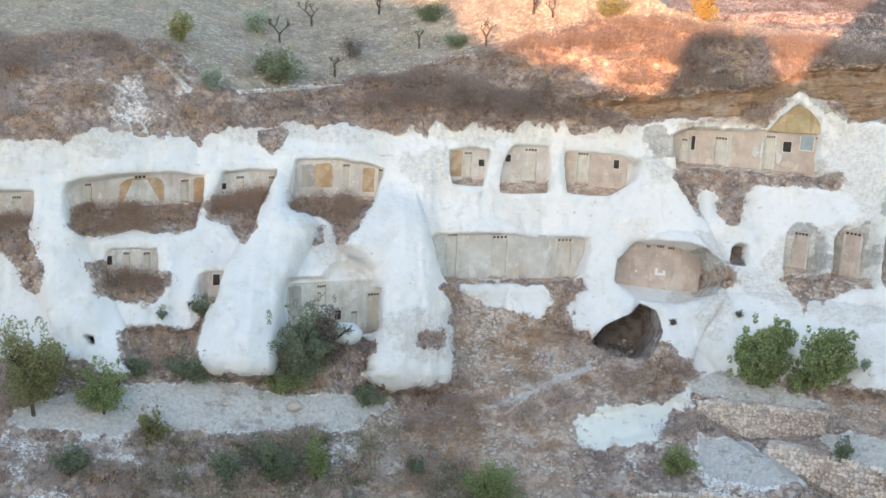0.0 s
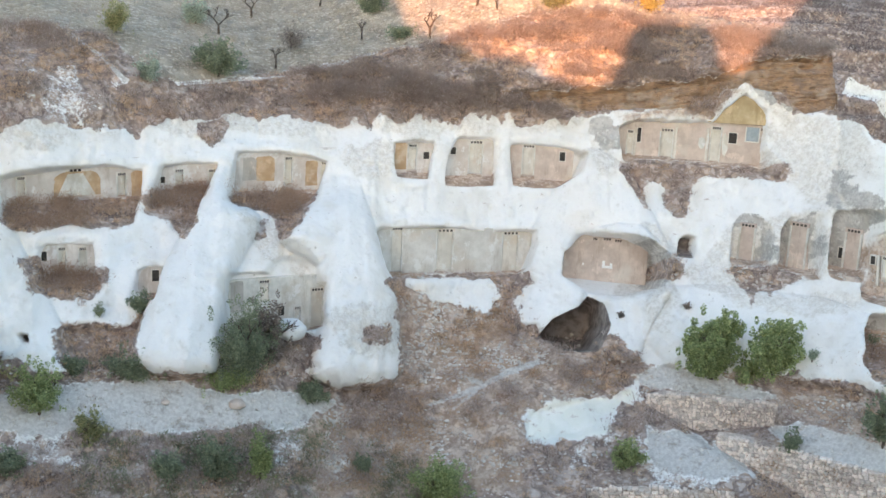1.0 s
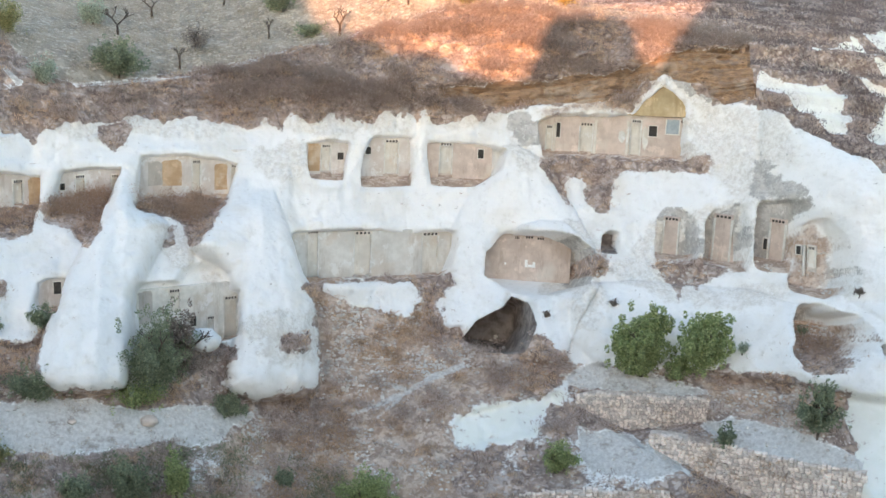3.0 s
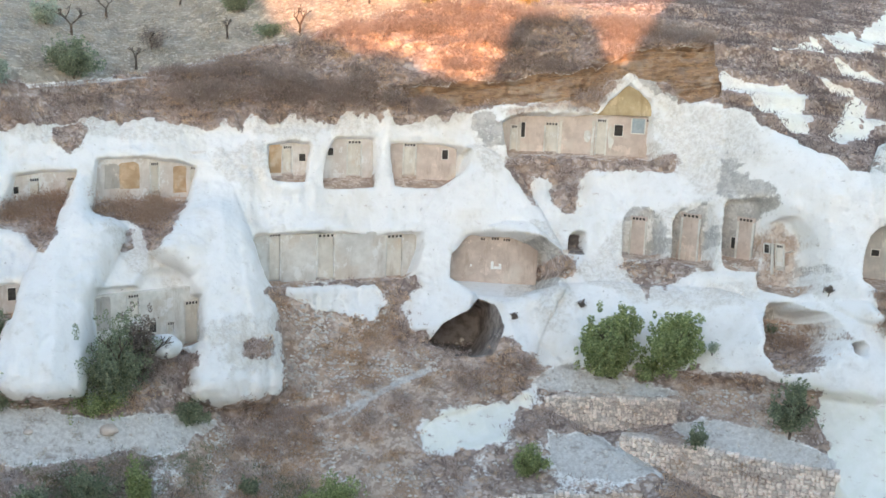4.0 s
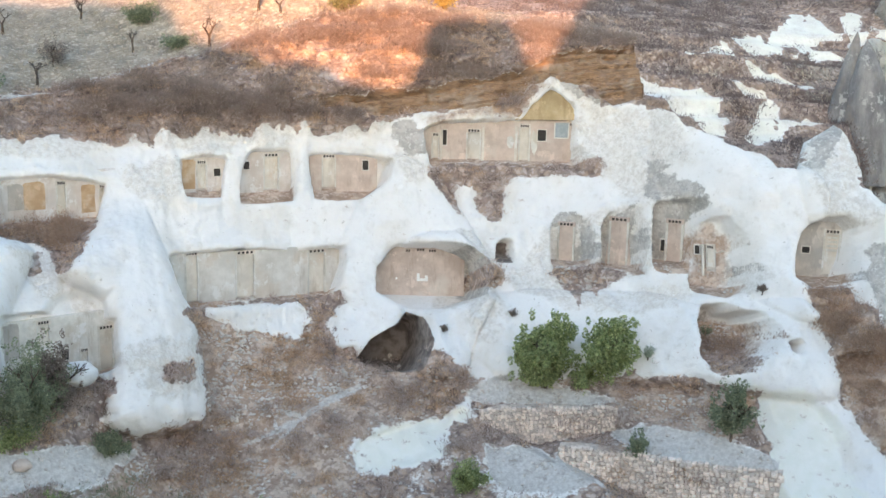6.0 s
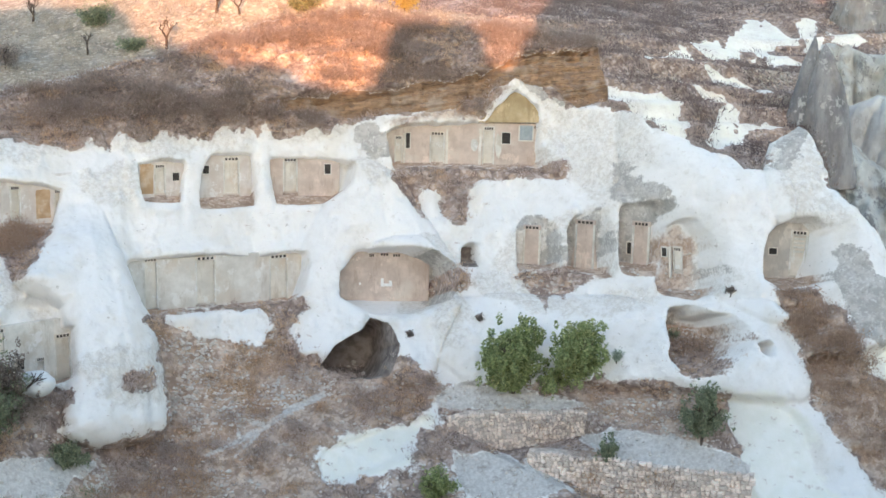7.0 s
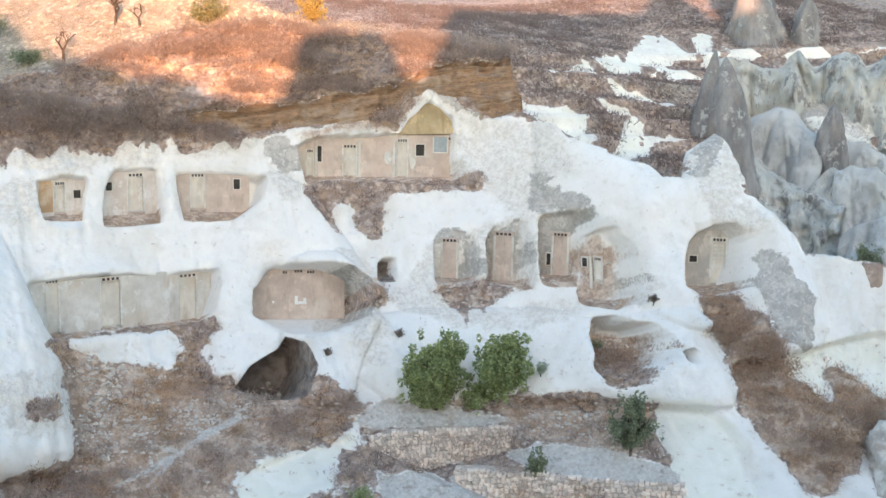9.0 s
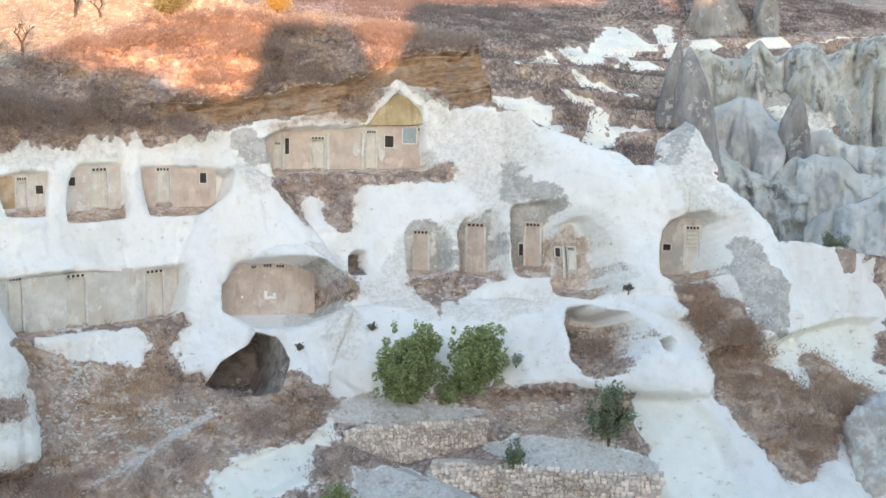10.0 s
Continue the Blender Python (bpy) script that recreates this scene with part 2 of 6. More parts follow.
def within(poly, gx, gw, margin=2.0):
    """How far inside a closed outline each point of the grid lies (outside: less than nought, down to -margin)."""
    poly = np.array(poly, float)
    out = np.full(gx.shape, -float(margin))
    cols = np.where((gx[0] > poly[:, 0].min() - margin) & (gx[0] < poly[:, 0].max() + margin))[0]
    rows = np.where((gw[:, 0] > poly[:, 1].min() - margin) & (gw[:, 0] < poly[:, 1].max() + margin))[0]
    if not len(cols) or not len(rows):
        return out
    part = np.s_[rows[0] : rows[-1] + 1, cols[0] : cols[-1] + 1]
    x, w = gx[part], gw[part]
    best, inside = np.full(x.shape, 1e9), np.zeros(x.shape, bool)
    for (ax, aw), (bx, bw) in zip(poly, np.roll(poly, -1, axis=0)):
        ex, ew = bx - ax, bw - aw
        t = np.clip(((x - ax) * ex + (w - aw) * ew) / (ex * ex + ew * ew + 1e-12), 0, 1)
        best = np.minimum(best, (x - ax - t * ex) ** 2 + (w - aw - t * ew) ** 2)
        if aw != bw:
            inside ^= ((aw > w) != (bw > w)) & (x < ax + (w - aw) * ex / ew)
    out[part] = np.where(inside, 1, -1) * np.sqrt(best)
    return np.maximum(out, -margin)


def rounded(outline, pull=0.5, steps=3):
    """The closed outline with its corners turned into curves that pass through its points."""
    p = np.array(outline, float)
    m = (np.roll(p, -1, axis=0) - np.roll(p, 1, axis=0)) * 0.5 * pull * 2
    gap = np.minimum(np.linalg.norm(np.roll(p, -1, axis=0) - p, axis=1), np.linalg.norm(p - np.roll(p, 1, axis=0), axis=1))
    m *= np.minimum(1, 1.2 * gap / (np.linalg.norm(m, axis=1) + 1e-9))[:, None]
    q, n = np.roll(p, -1, axis=0), np.roll(m, -1, axis=0)
    out = []
    for t in np.arange(steps) / steps:
        out.append((2 * t**3 - 3 * t**2 + 1) * p + (t**3 - 2 * t**2 + t) * m + (3 * t**2 - 2 * t**3) * q + (t**3 - t**2) * n)
    return np.stack(out, 1).reshape(-1, 2).tolist()


def soft(value, low, high):
    u = np.clip((value - low) / (high - low), 0, 1)
    return u * u * (3 - 2 * u)


def near(x, w):
    """The cliff's own h before carving."""
    return float(lay(CLIFF_X, CLIFF_W, CLIFF_H, np.array([float(x)]), np.array([float(w)]))[0, 0])


# Outlines on the leaning plane.
TUFF = [
    [(-21.4, 8.2), (-20, 8.6), (-17.5, 9), (-16, 9.2), (-14.7, 9.8), (-12.5, 9.9), (-10.3, 10.3), (-9, 10.8), (-7.4, 11.3), (-4, 11.2), (-2, 11.5), (0.4, 11.3), (6.2, 11.6), (9.3, 11.7), (11.8, 12), (12.8, 6.5), (13.5, 1.9), (12.7, -0.6), (11.5, -0.8), (10.3, 0.4), (7.3, 0.7), (6.2, 1.3), (6.2, 2.4), (7.1, 3.9), (-0.2, 3.3), (0.1, 1.7), (0.5, -0.3), (0.4, -1.4), (-1.3, -2), (-3.2, -1.9), (-3.8, -0.9), (-3.3, 0.4), (-7.1, 0.6), (-7.7, -1.1), (-9.9, -1.4), (-11.3, -0.8), (-11.4, 0.4), (-14.5, 0.4), (-13.8, -1.4), (-16.9, -0.9), (-20.5, -0.1)],
    [(0.8, 3.2), (3.3, 3.5), (5.3, 3), (4.8, 1.9), (2.7, 2.2), (1.8, 2.7)],
    [(10.4, 11.8), (13.8, 12), (15.7, 11.5), (16.7, 12.9), (18.2, 12.9), (19.5, 11.7), (20.9, 11.5), (21.6, 10.8), (22.3, 9.5), (23.5, 8.1), (24.3, 7.9), (24.4, 7), (25.1, 6.9), (25.9, 8.2), (27.3, 8.9), (27.5, 8.2), (27.1, 5.9), (27.9, 4.1), (28.4, 3), (29.8, 2.6), (32.1, 1.7), (33.4, 1.2), (27.1, -9.3), (19.4, -8.1), (20.5, -5.6), (21.1, -2.8), (19.6, -1.8), (17.1, -1.1), (12.8, -0.6), (11.5, -0.6), (12, 1.6), (11, 5.2)],
    [(6, -3), (7.9, -2.5), (10.9, -1.8), (11.5, -0.7), (11.8, -0.7), (10.7, -2.9), (8.3, -4), (5.9, -4.4)],
    [(-18.1, -4), (-15.9, -3.8), (-13.3, -4.3), (-12.9, -5.2), (-15.5, -5.4), (-17.5, -5)],
    [(-17.5, -5.8), (-15.1, -5.6), (-12.5, -6), (-12.8, -6.7), (-17.1, -6.6)],
    [(-15.9, 12.8), (-15.2, 13.1), (-13.7, 11.9), (-14, 10.8), (-13.6, 9.8), (-15.2, 9.4), (-15.9, 10.7)],
    [(-6.3, -4.6), (-5.5, -4.5), (-4.4, -3.9), (-4.2, -4.1), (-4.9, -5.0), (-6.0, -5.5)],
    [(7.2, -4.8), (11.5, -3.8), (14.4, -5.1), (12.1, -6), (9.7, -5.4)],
]
TRAILS = [
    [(3.4, -1.4), (4.3, -1.6), (5.3, -1.1), (6.9, -0.6), (6.9, -0.8), (5.4, -1.3), (4.3, -1.8), (3.5, -2.5), (2.8, -3.0), (2.7, -2.9), (3.4, -2.4), (4.1, -1.8), (3.4, -1.5)],
    [(7.0, -0.6), (5.7, -1.0), (4.5, -1.6), (3.0, -2.2), (1.7, -2.7), (1.7, -2.8), (3.1, -2.4), (4.6, -1.8), (5.8, -1.2), (7.0, -0.8)],
    [(-15.5, 14.9), (-14.0, 13.7), (-12.6, 12.3), (-12.7, 12.2), (-14.1, 13.5), (-15.5, 14.6)],
    [(-10.5, 12.6), (-8.3, 13.2), (-4.9, 14.1), (-0.7, 15.8), (-0.5, 15.6), (-4.8, 13.9), (-8.3, 13.0), (-10.4, 12.4)],
]
GRAVEL = [
    [(-18.3, -3.5), (-17.4, -2.8), (-15.6, -2.1), (-13.1, -1.8), (-9.4, -1.7), (-6.9, -2.2), (-2.6, -2.5), (-3.9, -3.3), (-6.8, -3.8), (-11.9, -3.8), (-15.3, -3.8)],
    [(11.5, -1), (12.8, -0.9), (16.6, -2), (16.7, -2.3), (13.6, -2.3), (11.5, -1.8)],
    [(16.4, -3.7), (17.6, -3.4), (19.5, -4.1), (20.9, -5.1), (20.2, -5.8), (16.9, -4.4)],
    [(11.3, -3.7), (13.1, -4.1), (14.8, -5.1), (13.6, -5.5), (11.1, -5.2)],
]
SCRUB = [
    [(-17.3, 6), (-15.4, 6.3), (-11.7, 6.6), (-11.8, 6.1), (-12, 5.2), (-14.3, 5), (-16.4, 4.5), (-16.9, 4.9)],
    [(-10.7, 7.3), (-8.7, 7.6), (-8.9, 6.4), (-9.4, 4.7), (-10.4, 5.5), (-11.5, 5.7), (-11.6, 6.2)],
    [(-7.6, 7.5), (-5.3, 7.6), (-3.6, 7.5), (-3.9, 6.7), (-5.1, 4.9), (-5.5, 5.9), (-6.3, 6.3), (-7.5, 6.5)],
    [(-6.3, 5.9), (-5.9, 6), (-6, 5.1), (-6.4, 4.9)],
    [(-16.2, 3.4), (-15.4, 3.5), (-13.3, 3), (-12.8, 3), (-13.1, 2), (-14, 1.6), (-15.1, 1.7), (-15.9, 2.6)],
    [(-21.1, 5.3), (-18.5, 5.5), (-18.4, 4.7), (-17.9, 3), (-18, 2.1), (-18.7, 2.1), (-19.1, 3.2), (-21, 4.3)],
    [(-9.2, 10.5), (-8, 10.7), (-8.6, 9.4)],
    [(-14.5, 0.4), (-13, 0.8), (-11.5, 0.7), (-11.2, 2), (-10.6, 2.1), (-11.2, 0.2), (-11.2, -1.1), (-13.8, -1.4)],
    [(11.6, 9.35), (16.1, 9.2), (19, 8.8), (18.8, 8), (17.9, 8.3), (15.4, 8.5), (14.7, 6.8), (14.1, 6.6), (13.5, 7.5), (13.7, 8), (12.7, 8.6), (12.9, 6.8), (12.1, 7.6)],
    [(16.0, 3.8), (17.5, 3.9), (19.2, 3.6), (19.1, 3.1), (18.2, 2.8), (17.5, 2.3), (17.2, 2.7), (16.6, 2.0), (16.6, 2.8), (16.1, 3.6)],
    [(24, 1.6), (24.5, 1.7), (25.5, 1.5), (25.9, 0.4), (25.9, -0.9), (26.9, -2.5), (27.2, -3.3), (28.1, -1.9), (29, -2.4), (30, -3.9), (27.6, -4.9), (25.4, -6.4), (24.3, -6.4), (23.9, -4.8), (23.5, -2.6), (23.7, -0.5), (23.8, 0.7)],
    [(20.1, -0.9), (20.3, 0.1), (21.2, 0.25), (22.3, 0.1), (22.2, -0.3), (21.9, -0.8), (21.0, -1.3), (20.3, -1.4)],
    [(-1.5, 0.5), (-1.1, 0.85), (-0.5, 0.75), (-0.1, 0.9), (0, 0.4), (-0.3, 0), (-0.9, 0.15), (-1.3, 0.1)],
    [(16.6, -1.4), (18.2, -1.6), (19.6, -2.2), (21.2, -2.4), (21.1, -3), (19.7, -4.1), (18.3, -3.4), (17.3, -2.7)],
    [(13.2, 4.1), (13.9, 4.2), (13.9, 3.5), (13.2, 3.4)],
]
CRUST = [
    [(19.7, 6.5), (20.0, 7.6), (20.4, 8.4), (20.9, 9.3), (21.2, 8.7), (21.4, 7.6), (21.6, 6.5), (20.6, 6.4)],
    [(26.5, 3.0), (27.0, 3.1), (27.4, 2.0), (27.7, 0.3), (27.7, -0.6), (26.6, -1.0), (26.1, -0.3), (26.1, 1.2)],
    [(10.2, 11.5), (11.2, 11.8), (11.9, 9.9), (10.5, 10.2)],
    [(25.4, 7.1), (26.5, 8.5), (27.3, 8.9), (25.8, 6.7)],
    [(16.5, 6.1), (16.9, 6.6), (17.8, 6.4), (18.1, 5.4), (18.0, 4.6), (17.7, 4.4), (17.7, 5.9), (16.8, 6.0)],
    [(18.4, 5.8), (18.9, 6.3), (19.9, 6.3), (19.7, 4.2), (19.2, 3.6), (18.6, 4.0)],
    [(12.3, 5.0), (13.2, 4.5), (13.2, 3.6), (12.6, 3.4), (12.4, 4.2)],
    [(20.4, 6.4), (21.5, 6.1), (21.5, 5.1), (20.9, 3.1), (20.1, 3.3)],
    [(20.3, 0.2), (20.7, 1.3), (21.2, 1.5), (21.7, 1.1), (21.6, 0.3)],
    [(17.2, 13), (18.4, 12.7), (19.8, 11.7), (19.1, 11.7)],
    [(22.3, 3.6), (22.7, 3.8), (22.85, 3.0), (22.5, 2.6)],
]
OCHRE = [
    [(5.5, 13.1), (8.4, 13.2), (12.1, 13.4), (14.9, 13.5), (16.4, 13.8), (18, 14.3), (21.0, 14.6), (23.4, 14.5), (23.0, 11.6), (20.8, 11.5), (20, 11.5), (18.9, 12.6), (17.2, 13.1), (16, 12.3), (13.8, 12), (10.2, 12), (7.6, 12.5)],
]
STRAW = [
    [(-29.7, 25), (-29, 14.6), (-21.7, 14.8), (-14.4, 15.4), (-12.0, 13.0), (-10.4, 12.5), (-7.8, 13.4), (-5.5, 13.9), (-2.6, 15.0), (-0.1, 15.9), (2.0, 16.4), (4.2, 16.7), (5.1, 17.0), (6.3, 17.6), (7.6, 17.9), (9.5, 17.8), (11.8, 17.7), (14.2, 17.2), (16.6, 16.7), (19, 16.7), (24, 18.5), (24, 25)],
]
WORN = [
    [(11.3, 12.3), (15.6, 12.1), (16.9, 13.5), (18.6, 13.3), (20.2, 11.6), (19.2, 9.2), (18.5, 9.0), (18.4, 11.7), (17.3, 12.5), (16.4, 12.2), (15.8, 11.4), (11.4, 11.2)],
    [(14.5, 3.9), (16.6, 6.3), (18.2, 6.4), (19.1, 6.8), (20.3, 6.5), (19.9, 3.0), (16.5, 2.9), (14.7, 3.2)],
    [(18.5, 11.3), (21.7, 10.9), (21.1, 6.1), (19.6, 6.2), (18.8, 8.3), (18.5, 9.5)],
    [(-2.3, 9.3), (-1.5, 10.2), (0.3, 10.4), (0.2, 8.5), (-1.3, 8.5)],
    [(8.7, 5.4), (9.6, 5.8), (8.4, 3.4)],
    [(12.2, 5.3), (13.4, 4.5), (13.3, 3.5), (12.3, 2.8), (11.3, 2.5), (12.0, 3.7)],
    [(9.7, 10.0), (11.0, 11.1), (11.7, 9.0), (10.6, 8.3), (9.9, 8.9)],
    [(25.8, 8.7), (27.1, 8.9), (27.1, 6.7), (26.5, 4.2), (25.2, 4.6), (25.2, 6.9)],
    [(15.2, 3.7), (17.4, 2.9), (20.4, 2.8), (21.4, 1.8), (19.3, 1.5), (16.2, 1.9)],
    [(-11.3, 10.5), (-7.7, 11.3), (-0.8, 11.4), (6.2, 11.6), (9.6, 11.8), (9.6, 11.1), (6.2, 11.0), (-2.5, 10.6), (-7.6, 10.5), (-10.7, 9.7)],
    [(-21.4, 8.2), (-20.0, 8.6), (-14.7, 9.8), (-12.5, 9.9), (-12.5, 9.2), (-15.5, 8.6), (-19.9, 8.0), (-21.3, 7.6)],
    [(-6.9, 6.1), (-5.2, 5.9), (-4.9, 4.5), (-5.9, 3.6), (-6.7, 4.7)],
    [(-2.7, 1.5), (0.1, 1.7), (0.4, -0.5), (-1.8, -0.6)],
    [(-5.1, 3.6), (-4.1, 4.0), (-3.4, 2.6), (-4.6, 2.3)],
    [(12.2, 6.2), (13.6, 5.5), (13.5, 2.7), (12.4, 0.6), (11.6, 1.8), (13.2, 3.8)],
    [(21.5, 5.2), (22.2, 5.1), (22.9, 3.9), (22.7, 1.9), (21.7, 1.7), (21.2, 2.6)],
]
GREENISH = [
    [(6.0, -3.0), (7.8, -2.5), (10.9, -1.9), (10.7, -2.9), (8.3, -4.0), (5.9, -4.4)],
    [(16.6, -1.2), (19.9, -1.8), (21.3, -2.4), (22.5, -2.7), (23.2, -3.6), (23.0, -6.6), (20.4, -6.5), (20.8, -3.5), (19.3, -2.4), (17.6, -2.0)],
    [(25.8, -1.2), (27.8, -0.9), (32.0, -0.8), (30.6, -3.9), (28.2, -2.2), (27.0, -3.2)],
]
DEBRIS = [
    [(24.0, 1.2), (25.5, 1.2), (25.9, -0.9), (27.2, -3.3), (28.1, -1.9), (30.0, -3.9), (27.6, -4.9), (25.4, -6.4), (24.3, -6.4), (23.5, -2.6)],
    [(16.6, -1.4), (19.6, -2.2), (21.2, -2.4), (19.7, -4.1), (17.3, -2.7)],
    [(0.4, 2.8), (6.0, 2.2), (6.2, 0.6), (9.0, -0.6), (10.5, -1.6), (6.0, -3.0), (0.8, -3.2)],
    [(-4.4, -3.9), (-2.3, -2.9), (5.5, -2.5), (10.3, -1.4), (5.7, -4.5), (5.0, -6.4), (-3.4, -6.3)],
    [(11.3, -0.3), (12.4, -0.7), (11.4, -1.8), (11.0, -1.6)],
    [(20.1, 3.2), (21.0, 2.9), (20.9, 2.0), (21.6, 1.7), (21.1, 1.6), (20.6, 2.1), (20.2, 2.6)],
]
BEIGE = [
    [(11.6, 11.95), (13.5, 12.2), (15.6, 12.0), (16.6, 12.9), (17.0, 12.7), (15.9, 11.5), (13.5, 11.6), (11.6, 11.35)],
    [(21.4, 1.0), (22.3, 0.9), (22.4, 0.2), (21.3, 0.2)],
    [(21.3, 4.5), (21.8, 5.1), (22.2, 5.1), (22.7, 4.4), (22.7, 2.8), (22.3, 2.1), (21.7, 1.7), (21.0, 2.2), (21.2, 3.2)],
]
CONES = [
    [(-18.5, 6.7), (-17.4, 6.8), (-16.8, 4.6), (-15.8, 2.6), (-13.9, -1.2), (-16.2, -1.2), (-17.3, 1), (-18.3, 3.2)],
    [(-8.4, 8.9), (-7.5, 9), (-7.6, 6.7), (-6.3, 5.9), (-7.2, 3.5), (-7.6, 1.3), (-7.9, -1.2), (-9.9, -1.4), (-11.3, -0.8), (-10.8, 1.7), (-9.7, 4.8), (-8.8, 7.2)],
    [(-2.8, 9), (-1.9, 8.8), (-0.8, 5.6), (0.1, 2.8), (0.5, -0.5), (0.1, -1.6), (-1.8, -2), (-3.7, -1.4), (-3.3, 1), (-3.5, 3.7), (-5.2, 4.8), (-3.9, 6.6), (-3.1, 8.1)],
    [(9.9, 9.8), (11.5, 9.1), (12.6, 7.1), (13.4, 4.2), (12.3, 3.6), (11.5, 5.6), (9.3, 5.8), (8.7, 3.6), (9.3, 2.4), (7.6, 1), (6.2, 1.6), (7.4, 5.7), (9.1, 8.6)],
    [(10.1, 5.3), (12, 5.8), (13.3, 3.7), (11.9, 1.3), (11.2, -0.3), (9.7, -0.1), (10.4, 2.1), (12.8, 2.7)],
    [(13, 2.7), (19.4, 2.1), (20.8, 1.2), (23.4, 1), (23.8, -0.6), (23.2, -2.6), (19.7, -1.7), (12.8, -0.6)],
    [(21.6, 10.8), (22.3, 9.5), (24, 7.7), (25.2, 6.6), (25, 4.5), (24, 1.9), (23.5, 0.5), (22.7, 1.7), (23.1, 3.7), (21.9, 5.6), (21, 7.2)],
    [(27.3, 8.9), (27.1, 5.9), (27.9, 4.1), (28.1, -0.2), (26.1, -1.2), (26, 1), (26.8, 3.9), (25.2, 4.6), (25.3, 6.8)],
]
NICHES = {
    "n1": [(-20.9, 6.1), (-19.8, 6.3), (-18.6, 6.4), (-18.5, 5.4), (-18.9, 4.7), (-20.8, 4.5)],
    "n2": [(-17.4, 6.5), (-17.2, 6.9), (-15.4, 7.4), (-13.1, 7.9), (-11.7, 7.9), (-11.8, 6.3), (-12.1, 5.3), (-14.6, 5), (-16.6, 4.7), (-17.2, 5.4)],
    "n3": [(-10.9, 7.7), (-10.7, 8.2), (-8.4, 8.5), (-8.8, 7.3), (-9.3, 5.2), (-10.5, 5.7), (-11.3, 6.1)],
    "n4": [(-7.5, 8.7), (-7.4, 9.2), (-5.3, 9.3), (-3.1, 9.1), (-3.7, 7.4), (-5, 6), (-6.3, 6.4), (-7.7, 6.7)],
    "n5": [(-15.5, 3.8), (-15.3, 4.1), (-13.5, 4.2), (-13.3, 3), (-13, 2.3), (-14.3, 1.9), (-15.5, 2.3)],
    "n6": [(-11.5, 3.1), (-11, 3.3), (-10.4, 3.3), (-10.6, 1.8), (-11.5, 2)],
    "n7": [(-7.6, 2.6), (-7.35, 3.05), (-6.9, 3.2), (-5.7, 3.2), (-4.4, 3.05), (-3.9, 2.95), (-3.2, 2.75), (-3.3, 0.9), (-5, 0.4), (-7.3, 0.3)],
    "n8": [(0.3, 10.2), (2.2, 10.3), (2.2, 9.8), (1.9, 8.5), (0.4, 8.5)],
    "n9": [(3.1, 9.7), (3.6, 10.6), (5.4, 10.6), (5.3, 8.3), (2.9, 8.2)],
    "n10": [(6.3, 10.4), (8.9, 10.2), (9.9, 9.8), (9.6, 8.9), (8.5, 8.2), (6.4, 8.3)],
    "bp": [(-0.6, 5.5), (-0.2, 5.8), (2.7, 5.9), (5.8, 5.8), (7.3, 5.9), (7.3, 5.2), (6.5, 3.7), (0.1, 3.4)],
    "un": [(9.5, 5.5), (9.8, 5.7), (11.8, 5.4), (13.1, 4.7), (13.2, 3.8), (12.7, 3), (11.3, 2.6), (9.9, 2.7), (8.5, 3.6), (8.7, 4.7)],
    "sd": [(14.2, 5.3), (14.5, 5.5), (14.8, 5.4), (14.7, 4.4), (14, 4.5)],
    "cave": [(7.3, 0.6), (7.9, 1.3), (9.1, 1.9), (9.6, 2.4), (10.1, 2.1), (10.2, 1.1), (9.6, -0.1), (8.1, 0)],
    "house": [(11.6, 11.2), (12.6, 11.5), (16, 11.3), (16.5, 11.9), (17.3, 12.5), (18.3, 11.6), (18.3, 9), (18.3, 8.6), (12, 9.2)],
    "d1": [(16.3, 4.0), (16.6, 5.9), (17.0, 6.4), (17.7, 6.3), (18.0, 5.7), (17.9, 4.9), (17.7, 3.8)],
    "d2": [(18.2, 3.7), (18.4, 5.6), (18.8, 6.2), (19.4, 6.4), (19.9, 6.2), (19.8, 4.6), (19.6, 3.2), (18.3, 3.4)],
    "d3": [(19.9, 3.4), (20.3, 6.1), (20.5, 6.4), (21.4, 6.2), (21.7, 5.7), (21.6, 4.5), (21.3, 3.0), (20.3, 3.1)],
    "d4": [(21.3, 4.7), (21.8, 5.2), (22.3, 5.2), (22.7, 4.3), (22.8, 2.8), (22.4, 2.0), (21.7, 1.7), (20.9, 2.1), (20.9, 2.7), (21.1, 3.2)],
    "nr": [(23.75, 2.2), (24.2, 3.5), (24.5, 4.05), (25.0, 4.45), (25.5, 4.5), (26.0, 4.4), (26.32, 4.0), (26.27, 3.0), (25.97, 1.9), (24.6, 1.7)],
    "hole": [(20.2, 0.1), (20.4, 0.8), (20.75, 1.35), (21.1, 1.5), (21.5, 1.4), (21.75, 1.1), (22.3, 0.9), (22.4, 0.3), (22.3, -0.3), (21.9, -0.8), (21.0, -1.15), (20.2, -1.2), (19.95, -0.7)],
    "lh": [(-15.9, 0.2), (-15.5, 0.2), (-15.4, -0.2), (-15.7, -0.2)],
    "lh2": [(22.5, -0.55), (22.75, -0.45), (22.85, -0.6), (22.7, -0.95), (22.45, -0.85)],
}
BEYOND = [(9, 26), (10.5, 19.5), (14, 18), (18.5, 17.3), (21, 16), (22.1, 14.4), (20.9, 11.6), (21.6, 10.8), (22.3, 9.5), (23.5, 8.1), (24.3, 7.9), (24.3, 7.1), (25.1, 6.9), (25.9, 8.2), (27.3, 8.9), (27.5, 8.2), (27.1, 5.9), (27.9, 4.1), (28.4, 3), (29.8, 2.6), (32.1, 1.7), (33.4, 1.3), (45, 0), (45, 30), (9, 30)]

